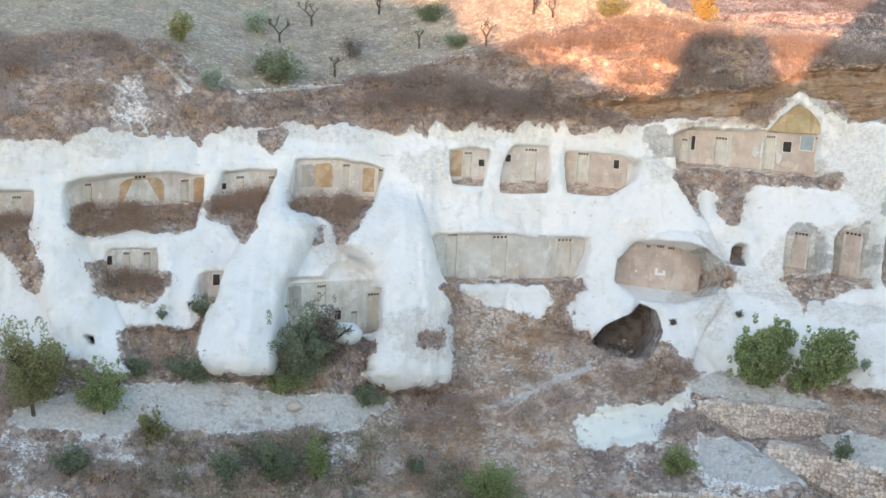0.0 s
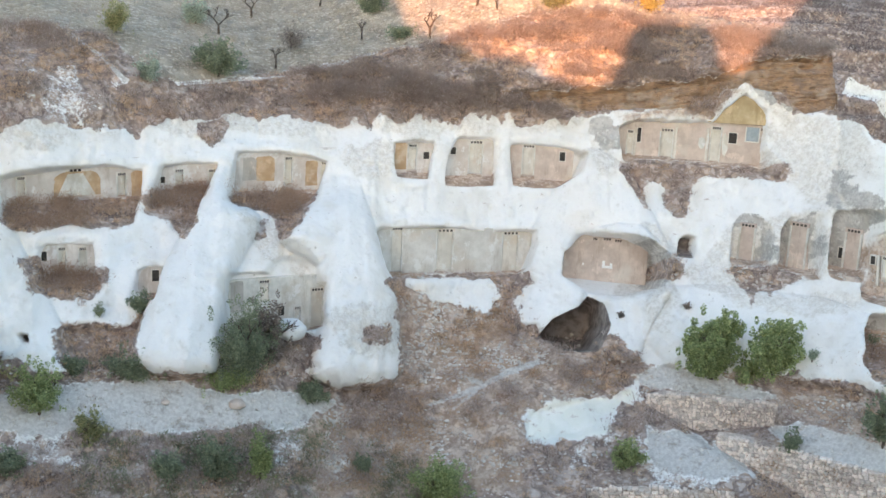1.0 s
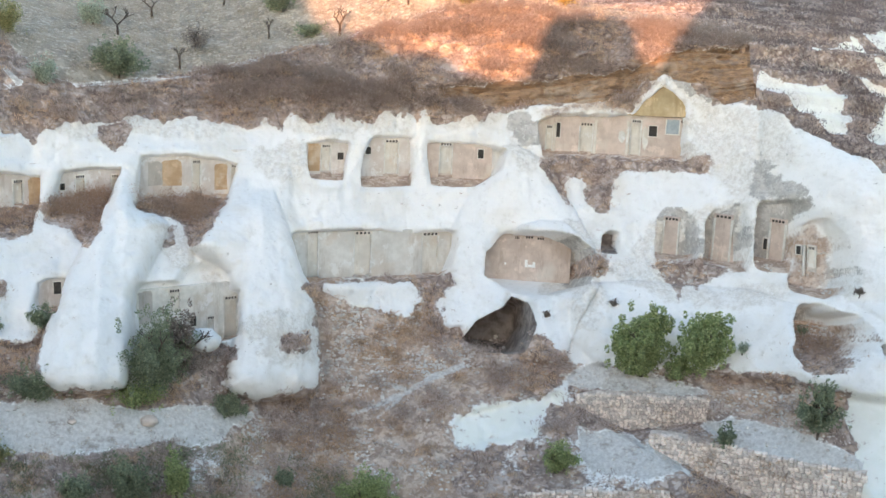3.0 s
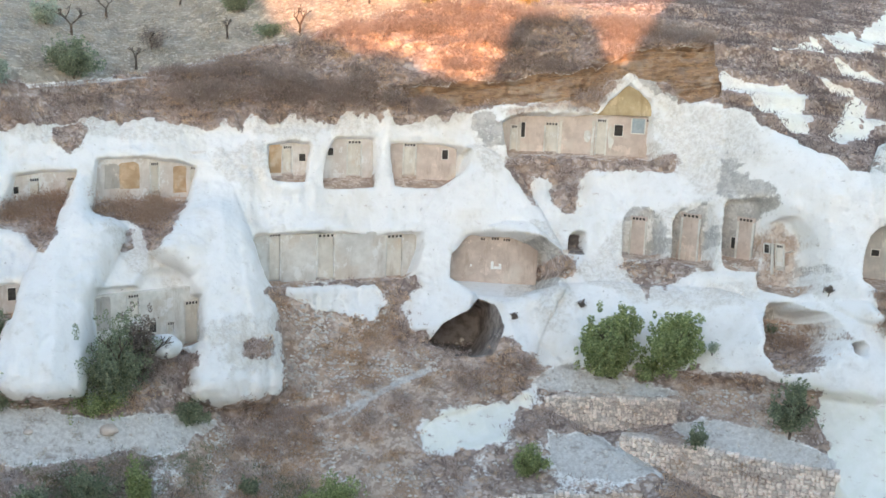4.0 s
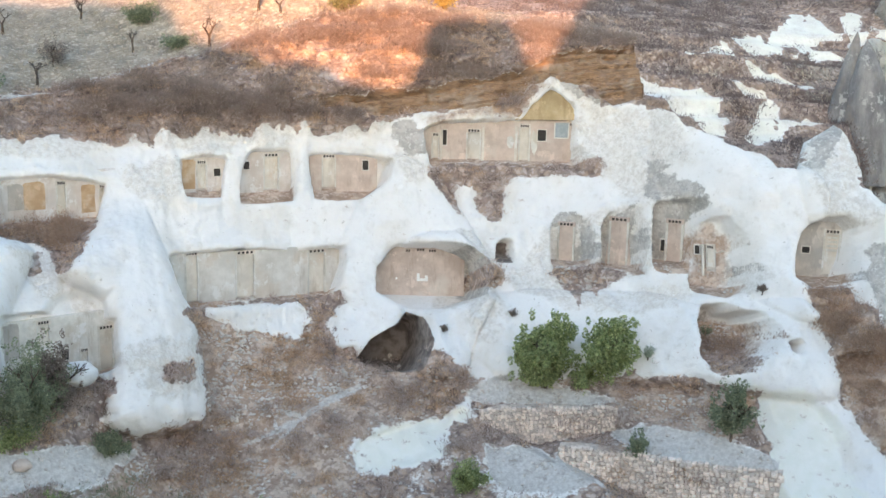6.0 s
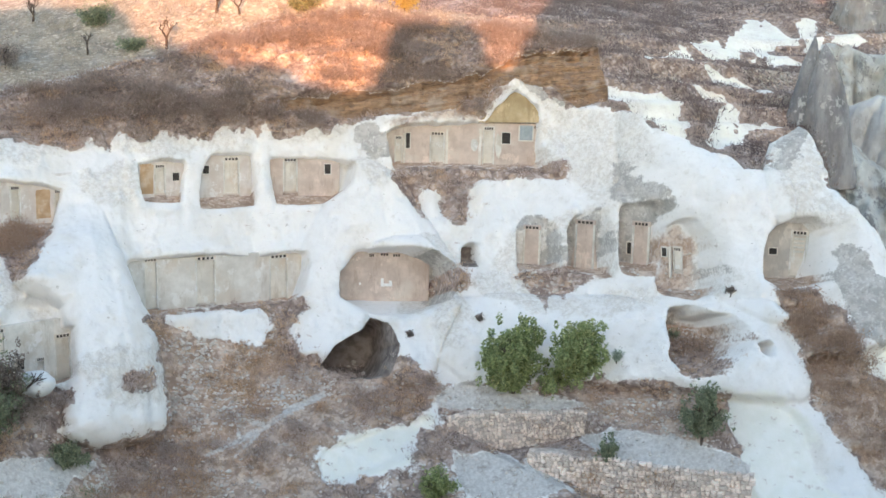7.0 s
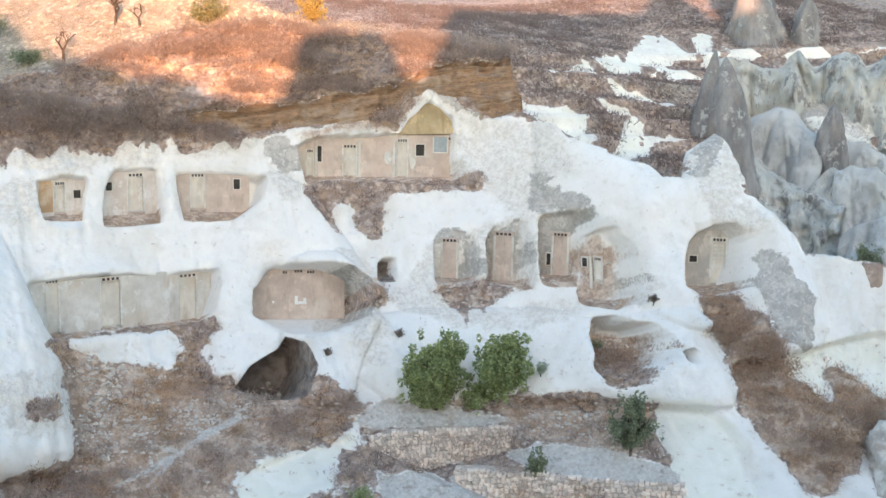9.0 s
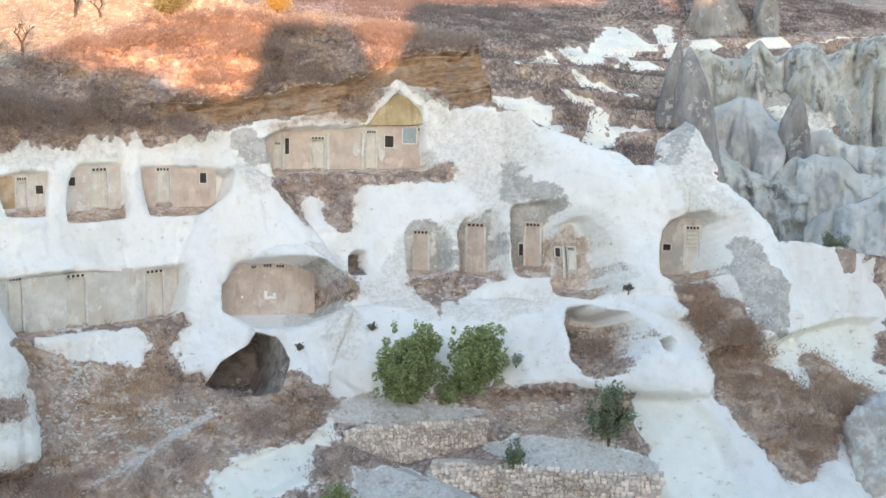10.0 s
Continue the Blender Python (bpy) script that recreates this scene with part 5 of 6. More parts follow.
FACADES = {
    "n1": ("small carved facade with one door recess above dry brush", [("wall", -20.99, -18.69, 7.61, 8.73), ("door", -19.58, -19.08, 7.61, 8.63)]),
    "n2": ("long carved facade with ochre arches above dry brush", [("wall", -17.6, -11.81, 7.74, 9.18), ("door", -16.87, -16.46, 8.01, 8.95), ("ochre", -15.39, -13.55, 7.87, 8.99), ("fan", -15.3, -13.75, 7.87, 8.9), ("slot", -14.8, -14.3, 9.0, 9.1), ("door", -12.9, -12.43, 7.68, 8.83), ("ochre", -12.26, -11.7, 7.63, 8.83)]),
    "n3": ("narrow pale carved facade beside a white cone", [("wall", -10.83, -8.51, 7.93, 8.88), ("door", -10.42, -9.92, 8.01, 8.82), ("window", -11.01, -10.81, 8.16, 8.46), ("door", -8.89, -8.51, 7.99, 8.75)]),
    "n4": ("carved facade with ochre plaster panels above rust brush", [("wall", -7.46, -3.05, 7.52, 9.32), ("niche", -7.25, -6.6, 8.0, 9.15), ("ochre", -6.63, -5.73, 7.97, 9.19), ("door", -5.28, -4.82, 7.73, 9.18), ("ochre", -4.22, -3.62, 7.71, 8.94), ("door", -3.48, -3.07, 7.64, 8.93)]),
    "n5": ("low carved facade with a dark window in a rounded hollow", [("wall", -15.64, -13.54, 4.72, 6.05), ("window", -15.61, -15.4, 5.45, 5.87), ("door", -14.98, -14.6, 4.87, 6.04), ("door", -14.14, -13.76, 4.79, 5.99)]),
    "n6": ("tiny carved facade with one dark window behind a cone", [("wall", -11.46, -10.42, 3.75, 5.05), ("window", -10.95, -10.65, 4.42, 4.94)]),
    "n7": ("carved facade at the cliff's foot behind a dark bush", [("wall", -7.69, -3.18, 1.79, 4.4), ("niche", -7.55, -6.95, 2.9, 4.35), ("door", -6.31, -5.75, 3.28, 4.35), ("window", -5.38, -5.11, 2.55, 3), ("door", -4.67, -4.29, 1.89, 2.95), ("door", -3.92, -3.25, 1.84, 3.78)]),
    "n8": ("square carved facade with an ochre stain and a window", [("wall", 0.25, 2.24, 7.93, 9.87), ("ochre", 0.3, 0.89, 8.47, 9.83), ("door", 0.92, 1.45, 8.44, 9.79), ("window", 1.75, 2.05, 9.01, 9.36)]),
    "n9": ("square carved facade with one door recess and a window", [("wall", 2.91, 5.48, 7.64, 10.08), ("door", 4.12, 4.89, 8.27, 10), ("window", 3.19, 3.46, 9.25, 9.61)]),
    "n10": ("tan carved facade with a door recess and a window", [("wall", 6.39, 9.14, 7.69, 9.94), ("door", 6.92, 7.59, 8.33, 9.93), ("window", 8.81, 9.08, 9.19, 9.64)]),
    "bp": ("long grey carved facade with three blocked door recesses", [("wall", -0.56, 7.57, 3.28, 5.95), ("door", 0.08, 0.71, 3.72, 6.01), ("door", 2.37, 3.29, 3.74, 5.9), ("door", 5.76, 6.66, 3.42, 5.75), ("window", 7.36, 7.53, 5.15, 5.57)]),
    "un": ("tan plastered facade with a white painted mark", [("wall", 9.56, 12.42, 3.35, 5.91), ("ochre", 9.35, 12.62, 3.55, 6.05), ("slot", 10.33, 10.54, 5.64, 5.75), ("slot", 10.82, 11.18, 5.69, 5.8), ("slot", 11.36, 11.69, 5.65, 5.76), ("mark", 10.85, 10.98, 4.22, 4.61), ("mark", 10.99, 11.35, 4.23, 4.37), ("mark", 11.21, 11.34, 4.31, 4.51), ("mark", 9.9, 9.98, 4.29, 4.4)]),
    "house": ("long tan house front carved under the rock edge", [("wall", 12.08, 18.64, 9.42, 11.52), ("door", 12.15, 12.51, 9.31, 10.98), ("window", 12.66, 12.83, 10.39, 11.11), ("door", 13.71, 14.39, 9.53, 11.21), ("pilaster", 14.41, 14.53, 9.45, 11.32), ("pilaster", 15.89, 16.02, 9.5, 11.37), ("pilaster", 12.53, 12.63, 9.31, 11.11), ("door", 16.06, 16.6, 9.66, 11.5), ("window", 16.92, 17.29, 10.7, 11.22), ("glass", 17.7, 18.27, 10.88, 11.58), ("pale", 15.51, 15.87, 10.26, 10.96), ("pale", 16.63, 16.92, 9.92, 11.22), ("slot", 18.34, 18.51, 11.45, 11.58)]),
    "d1": ("tall carved door recess in grey crusted rock", [("door", 16.9, 17.58, 5.23, 7.3)]),
    "d2": ("tall flaring carved door recess in grey crusted rock", [("door", 18.92, 19.63, 5.14, 7.69)]),
    "d3": ("tall carved door recess beside a dark slit", [("door", 20.94, 21.53, 5.56, 7.82), ("window", 20.81, 20.94, 6.33, 6.84)]),
    "d4": ("worn beige carved recess with a small window", [("window", 21.58, 21.73, 6.52, 6.89), ("door", 21.93, 22.22, 6.0, 6.98), ("pilaster", 21.80, 21.88, 5.6, 6.95)]),
    "nr": ("carved facade with a slatted opening above brown brush", [("wall", 24.97, 27.03, 5.98, 8.37), ("window", 25.11, 25.37, 7, 7.27), ("louvre", 25.86, 26.38, 7.08, 7.99), ("door", 25.82, 26.42, 6.11, 8.09)]),
}
for key, (label, elements) in FACADES.items():
    facade(key, label, elements, PINK_WALL if key in ("house", "n10", "un") else GREY_STONE if key in ("d1", "d2", "d3", "d4", "nr") else LONG_WALL if key == "bp" else PALE if key == "n7" else WALL_STONE, PINK_WALL if key in ("d1", "d2", "d3") else DOOR_STONE)

# the golden gable over the house front
wall = WALLS["house"]
k = 1 / math.hypot(1, wall[1])
outline = [(15.85, 11.68), (16.67, 12.66), (17.15, 13.17), (17.79, 13.1), (18.31, 12.51), (18.8, 11.74)]
verts = [(x + out * wall[1] * k, wall[0] + wall[1] * x - out * k, z) for out in (0.0, 0.36, 0.40) for x, z in
         ([(17.3 + (x - 17.3) * (0.98 if out == 0.40 else 1), 12.2 + (z - 12.2) * (0.98 if out == 0.40 else 1)) for x, z in outline])]
faces = [tuple(range(12, 18))] + [(s + i, s + (i + 1) % 6, s + 6 + (i + 1) % 6, s + 6 + i) for s in (0, 6) for i in range(6)]
gable = empty("gable", (0, 0, 0), "golden weathered stone gable above the house front", "gable")
part("gable_face", quick_mesh("gable_face", verts, faces, GABLE_STONE), gable)


# ---- rubble retaining walls ----
def stone_meshes(count, material, seed):
    """Rough squared stones: a block with knocked-off edges."""
    roll, out = random.Random(seed), []
    for _ in range(count):
        verts = []
        for y, s in ((0.5, 1.0), (-0.25, 1.0), (-0.5, 0.78)):
            for x, z in ((-0.5, -0.38), (-0.38, -0.5), (0.38, -0.5), (0.5, -0.38), (0.5, 0.38), (0.38, 0.5), (-0.38, 0.5), (-0.5, 0.38)):
                verts.append((x * s * roll.uniform(0.86, 1.04), y * roll.uniform(0.8, 1.1), z * s * roll.uniform(0.86, 1.04)))
        faces = [tuple(range(16, 24))] + [(s + i, s + (i + 1) % 8, s + 8 + (i + 1) % 8, s + 8 + i) for s in (0, 8) for i in range(8)]
        out.append(quick_mesh("stone", verts, faces, material))
    return out


STONES = stone_meshes(8, RUBBLE, 5)


def rubble_wall(label, start, end, tops, foots, size, seed):
    """A dry-stone wall between two plan points; tops and foots give its edges along the way."""
    roll = random.Random(seed)
    start, end = Vector(start), Vector(end)
    run = (end - start).length
    way = (end - start) / run
    face = Vector((way.y, -way.x))
    if face.y > 0:
        face = -face
    thing = empty("stone_wall", (0, 0, 0), label, "stone wall", "rubble retaining walls")
    steps = 24
    verts, faces = [], []
    for n in range(steps + 1):
        u = n / steps
        p = start + way * run * u
        top, foot = np.interp(u, *zip(*tops)) - 0.06, np.interp(u, *zip(*foots)) - 0.3
        for off, z in ((0.0, foot), (0.0, top), (-0.55, top), (-0.55, foot)):
            q = p + face * off
            verts.append((q.x, q.y, z))
    for n in range(steps):
        s = 4 * n
        faces += [(s + i, s + 4 + i, s + 4 + (i + 1) % 4, s + (i + 1) % 4) for i in range(4)]
    faces += [(0, 1, 2, 3), (4 * steps + 3, 4 * steps + 2, 4 * steps + 1, 4 * steps)]
    part("core", quick_mesh("core", verts, faces, MORTAR), thing, "earth core")
    z = max(t for _, t in tops)
    low = min(t for _, t in foots)
    while z > low:
        tall = size * roll.uniform(0.7, 1.1)
        s = roll.uniform(-0.1, 0.1)
        while s < run:
            wide = size * roll.uniform(0.6, 1.6)
            u = (s + wide / 2) / run
            if u < 1 and np.interp(u, *zip(*foots)) - 0.08 < z - tall / 2 < np.interp(u, *zip(*tops)):
                p = start + way * (s + wide / 2) + face * roll.uniform(-0.05, 0.06)
                ob = part("stone", roll.choice(STONES), thing)
                ob.matrix_world = (Matrix.Translation((p.x, p.y, z - tall / 2 + 0.22 * tall * math.sin(5.0 * s + 9.0 * z) + roll.uniform(-0.12, 0.12) * tall)) @ Matrix.Rotation(math.atan2(way.y, way.x), 4, "Z")
                                   @ Matrix.Rotation(roll.uniform(-0.35, 0.35), 4, "Y") @ Matrix.Diagonal((wide * roll.uniform(0.75, 1.05), 0.22, tall * roll.uniform(0.75, 1.15), 1)))
            s += wide
        z -= tall * 0.96
    return thing


rubble_wall("pale rubble retaining wall with a sagging foot", *RETAINING[0], 0.16, 3)
rubble_wall("long pale rubble retaining wall below a gravel yard", *RETAINING[1], 0.20, 4)
rubble_wall("low pale rubble wall along the lowest terrace", *RETAINING[2], 0.19, 6)


# ---- boulders ----
def boulder(place, size, label, material=LOOSE_TUFF, seed=0, flat=0.8):
    bm = bmesh.new()
    bmesh.ops.create_icosphere(bm, subdivisions=3 if size < 1 else 5, radius=1)
    for v in bm.verts:
        n = noise.fractal(v.co * 1.3 + Vector((seed * 3.7, 0, 0)), 0.8, 2.0, 4 if size < 1 else 6)
        if size > 1:
            n = 1.6 * n + 1.1 * abs(noise.fractal(v.co * 3.2 + Vector((0, seed, 0)), 0.7, 2.0, 5)) - 0.4
        v.co *= 1 + 0.16 * n
        v.co = Vector((v.co.x * size, v.co.y * size, v.co.z * size * flat))
    for f in bm.faces:
        f.smooth = True
    me = bpy.data.meshes.new("boulder")
    bm.to_mesh(me)
    bm.free()
    me.materials.append(material)
    ob = new("boulder", me)
    ob.location = place + Vector((0, 0, size * 0.15))
    return tagged(ob, label, "boulder")


boulder(surface(-4.75, 0.3) + Vector((0, -0.6, 0.4)), 0.74, "smooth white rounded boulder at the cliff's foot", LOOSE_TUFF, 1, 0.62)
boulder(surface(28.6, -6.3) + Vector((0.5, 0.3, -0.7)), 2.3, "big pale craggy outcrop speckled brown beside the gully", WORN_ROCK, 12, 1.15)
boulder(surface(-6.9, -2.75), 0.36, "small tan boulder lying on the gravel path", PINK_WALL, 2, 0.6)
boulder(surface(-9.8, -2.6), 0.18, "small tan stone lying on the gravel path", PINK_WALL, 3, 0.6)


# ---- trees and bushes ----
def tubes(name, limbs, material, sides=6):
    verts, faces = [], []
    for p, q, r0, r1 in limbs:
        axis = (q - p).normalized()
        a = axis.orthogonal().normalized()
        b = axis.cross(a)
        s = len(verts)
        for centre, r in ((p, r0), (q, r1)):
            for n in range(sides):
                t = math.tau * n / sides
                verts.append(tuple(centre + a * (r * math.cos(t)) + b * (r * math.sin(t))))
        faces += [(s + n, s + (n + 1) % sides, s + sides + (n + 1) % sides, s + sides + n) for n in range(sides)]
        faces.append(tuple(range(s + 2 * sides - 1, s + sides - 1, -1)))
    return quick_mesh(name, verts, faces, material, True)


def limbs_of(roll, height, spread, thick, depth=3):
    out = []

    def grow(p, way, length, r, level):
        q = p + way * length
        out.append((p, q, r, r * 0.68))
        if level == depth:
            return
        for _ in range(roll.choice((2, 3, 3))):
            turn = Vector((roll.gauss(0, 1), roll.gauss(0, 1), roll.uniform(0.0, 0.9))).normalized()
            grow(q, (way * 0.7 + turn * spread).normalized(), length * roll.uniform(0.55, 0.8), r * 0.62, level + 1)

    grow(Vector((0, 0, -0.15)), Vector((roll.uniform(-0.15, 0.15), roll.uniform(-0.15, 0.1), 1)).normalized(), height * 0.36, thick, 0)
    return out


def leaves(name, roll, blobs, count, size, material):
    """Small leaves scattered through uneven clumps: (centre, radii)."""
    dice = np.random.default_rng(roll.randrange(10**6))
    weights = np.array([r.x * r.y * r.z for _, r in blobs]) ** 0.7
    which = dice.choice(len(blobs), count, p=weights / weights.sum())
    ball = dice.normal(size=(count, 3))
    ball *= (dice.uniform(0.25, 1, count) ** 0.45 / np.linalg.norm(ball, axis=1))[:, None]
    centre = np.array([tuple(c) for c, _ in blobs])[which] + ball * np.array([tuple(r) for _, r in blobs])[which]
    u = dice.normal(size=(count, 3))
    u /= np.linalg.norm(u, axis=1)[:, None]
    v = np.cross(u, dice.normal(size=(count, 3)))
    v /= np.linalg.norm(v, axis=1)[:, None]
    s = (size * dice.uniform(0.6, 1.3, count))[:, None]
    quad = np.stack([centre - u * s, centre + v * s * 0.55, centre + u * s, centre - v * s * 0.55], 1).reshape(-1, 3)
    me = bpy.data.meshes.new(name)
    me.vertices.add(4 * count)
    me.vertices.foreach_set("co", quad.ravel().astype(np.float32))
    me.loops.add(4 * count)
    me.loops.foreach_set("vertex_index", np.arange(4 * count, dtype=np.int32))
    me.polygons.add(count)
    me.polygons.foreach_set("loop_start", np.arange(0, 4 * count, 4, dtype=np.int32))
    me.update(calc_edges=True)
    me.materials.append(material)
    return me


def bush(x, w, width, height, material, label, seed, stem=0.12, count=2600, leaf=0.085, name="bush", category="bush", place=None):
    roll = random.Random(seed)
    thing = empty(name, Vector(place) if place else surface(x, w), label, category)
    part("trunk", tubes("trunk", limbs_of(roll, height * 0.9, 0.75, 0.03 + 0.018 * height), BARK), thing)
    blobs = []
    shoots = roll.randrange(9, 13)
    for n in range(shoots):
        a = math.tau * (n + roll.uniform(-0.35, 0.35)) / shoots
        spread = width * 0.5 * roll.uniform(0.25, 1.0)
        tall = height * roll.uniform(0.55, 1.0) * (1.06 - 0.5 * (2 * spread / width) ** 2)
        for t in (0.3, 0.5, 0.68, 0.84, 0.97):
            s = width * roll.uniform(0.10, 0.18) * (1.25 - 0.45 * t) * (1.06 if count > 3000 else 1.0)
            z = max(tall * (stem + (1 - stem) * t ** 0.8), s * 0.6) if stem < 0.2 else tall * (stem + (1 - stem) * t ** 0.8)
            blobs.append((Vector((spread * t * math.cos(a) + roll.gauss(0, 0.05) * width, spread * t * math.sin(a) * 0.8 + roll.gauss(0, 0.04) * width, z)), Vector((s, s, s * roll.uniform(0.7, 1.15)))))
    for _ in range(40 if count < 5000 else 34):
        a = roll.uniform(0, math.tau)
        z = height * roll.uniform(stem + 0.05, 1.05)
        r = width * 0.5 * roll.uniform(0.5, 1.3) * (1.06 - 0.75 * max(0.0, z / height - 0.3))
        s = width * roll.uniform(0.02, 0.06)
        blobs.append((Vector((r * math.cos(a), r * math.sin(a) * 0.8, z)), Vector((s, s, s * roll.uniform(0.8, 2.8)))))
    part("crown", leaves("crown", roll, blobs, int(count * 2.9), leaf * 0.62, material), thing, "uneven leafy crown")
    return thing


def bare_tree(x, w, height, label, seed):
    roll = random.Random(seed)
    thing = empty("bare_tree", surface(x, w), label, "tree", "bare orchard trees on the hill")
    part("trunk", tubes("trunk", limbs_of(roll, height, 0.9, 0.035 * height + 0.02, 4), BARK, 5), thing)
    return thing


bush(-17.4, -3.2, 3.4, 3.9, LEAF_YELLOW, "yellowing green tree beside the gravel path", 1, 0.3, 4200, 0.10, "tree", "tree")
bush(-14.7, -3.1, 2.2, 2.2, LEAF_LIGHT, "light green young tree on the gravel path", 2, 0.1, 2400)
bush(-12.6, -4.2, 1.4, 1.6, LEAF_YELLOW, "thin yellow-green bush below the gravel path", 3, 0.1, 1100)
bush(-11.2, -1.75, 2.1, 1.5, LEAF_DARK, "dark green bush between two white cones", 4, 0.05, 2200)
bush(-13.6, -1.5, 1.3, 0.9, LEAF_DARK, "low dark bush in a brown hollow", 5, 0.0, 900)
bush(-6.75, -1.6, 3.3, 4.0, LEAF_DARK, "large dark grey-green bush before a carved facade", 6, 0.0, 5600)
bush(-5.7, -0.9, 2.0, 3.1, BROWN_LEAF, "dry brown shrub behind a dark bush", 33, 0.0, 2400)
bush(-7.4, -2.0, 2.3, 1.1, LEAF_LIGHT, "low dark bush at the path's edge", 7, 0.0, 1500)
bush(-3.7, -2.6, 1.6, 0.9, LEAF_DARK, "low green bush at the foot of a white cone", 8, 0.0, 1200)
bush(-11.2, 1.3, 1.2, 0.95, LEAF_DARK, "dark bush under a small carved facade", 9, 0.0, 900)
bush(-7.6, -5.8, 2.0, 2.0, LEAF_DARK, "dark green bush on the brown slope", 10, 0.0, 1900)
bush(-5.8, -5.8, 1.2, 2.2, LEAF_LIGHT, "narrow green bush on the brown slope", 11, 0.05, 1300)
bush(-9.4, -5.6, 1.6, 1.2, LEAF_DARK, "low dark bush on the brown slope", 12, 0.0, 1100)
bush(-15.4, -5.4, 1.6, 1.2, LEAF_DARK, "dark bush among pale rubble", 13, 0.0, 1100)
bush(1.8, -6.8, 2.8, 1.9, LEAF_LIGHT, "spreading green bush on the lower slope", 14, 0.0, 2600)
bush(-1.5, -5.6, 1.0, 0.9, LEAF_DARK, "small dark bush on the lower slope", 15, 0.0, 600)
bush(9.9, -5.3, 1.6, 1.4, LEAF_LIGHT, "green bush beside the rubble terraces", 16, 0.0, 1500)
bush(14.4, -1.3, 3.5, 3.1, LEAF_LIGHT, "full green tree at the foot of the white cliff", 121, -0.1, 8500, 0.11, "tree", "tree")
bush(15.7, -1.6, 1.7, 1.2, LEAF_LIGHT, "low green shoots between two trees", 34, 0.0, 1500, 0.10)
bush(16.75, -1.15, 2.9, 2.6, LEAF_LIGHT, "smaller green tree at the foot of the white cliff", 122, -0.1, 5200, 0.11, "tree", "tree")
bush(19.7, -4.1, 1.9, 2.4, LEAF_DARK, "dark green bush beside the gravel yard", 19, 0.1, 2300, 0.10)
bush(16.5, -4.6, 0.9, 1.3, LEAF_DARK, "small green bush growing from the rubble wall", 20, 0.1, 650)
bush(18.3, -0.6, 0.7, 0.6, LEAF_PALE, "small dry shrub on the white rock", 21, 0.0, 260, 0.06)
bush(22.6, 1.75, 0.55, 0.35, BROWN_LEAF, "small dry shrub above a hollow", 22, 0.0, 200, 0.06)
bush(-12.9, 1.0, 0.5, 0.7, LEAF_DARK, "small green tuft on the white rock", 23, 0.0, 220, 0.06)
bush(-8.6, 13.3, 2.5, 1.9, LEAF_DARK, "round green orchard tree on the hillside", 24, 0.35, 2600, 0.09, "tree", "tree")
bush(-11.7, 12.4, 1.3, 1.3, LEAF_PALE, "pale silver-green bush on the hillside", 25, 0.0, 1000)
bush(-10.3, 17.7, 1.8, 1.4, LEAF_PALE, "pale silver-green bush in the orchard", 26, 0.0, 1000)
bush(-13.7, 15.5, 1.8, 1.5, LEAF_YELLOW, "olive-brown bush at the hill's edge", 27, 0.0, 1200)
bush(-5.0, 15.9, 1.9, 1.5, BROWN_LEAF, "bare grey shrub in the orchard", 28, 0.1, 1000, 0.06)
bush(-0.5, 19.3, 2.0, 1.3, LEAF_DARK, "green bush in the orchard", 29, 0.0, 1200)
bush(9.0, 18.3, 1.9, 1.3, LEAF_YELLOW, "yellow-green bush on the sunlit crest", 30, 0.0, 1200)
bush(13.7, 17.8, 1.5, 1.4, LEAF_GOLD, "golden bush on the sunlit crest", 31, 0.0, 1000)
bush(1.0, 17.0, 2.2, 0.6, LEAF_DARK, "low green shrub on the straw slope", 32, 0.0, 900)
bush(10.8, 1.4, 0.4, 0.32, BROWN_LEAF, "small dry tuft on the white rock", 71, 0.0, 200, 0.055)
bush(13.7, 1.8, 0.45, 0.36, BROWN_LEAF, "small dry tuft beside the cave mouth", 72, 0.0, 225, 0.055)
bush(21.1, 0.2, 0.6, 0.48, LEAF_DARK, "small green plant growing in a hollow", 73, 0.0, 300, 0.055)
for n, (x, w, tall) in enumerate([(-5.8, 14.4, 1.6), (2.4, 16.8, 1.9), (5.1, 19.0, 1.8), (6.1, 18.5, 1.5), (-7.4, 19.1, 1.9), (-1.2, 16.9, 1.4), (-3.5, 20.4, 1.6), (-9.0, 17.0, 1.8)]):
    bare_tree(x, w, tall, "small bare fruit tree on the straw-coloured hill", 40 + n)


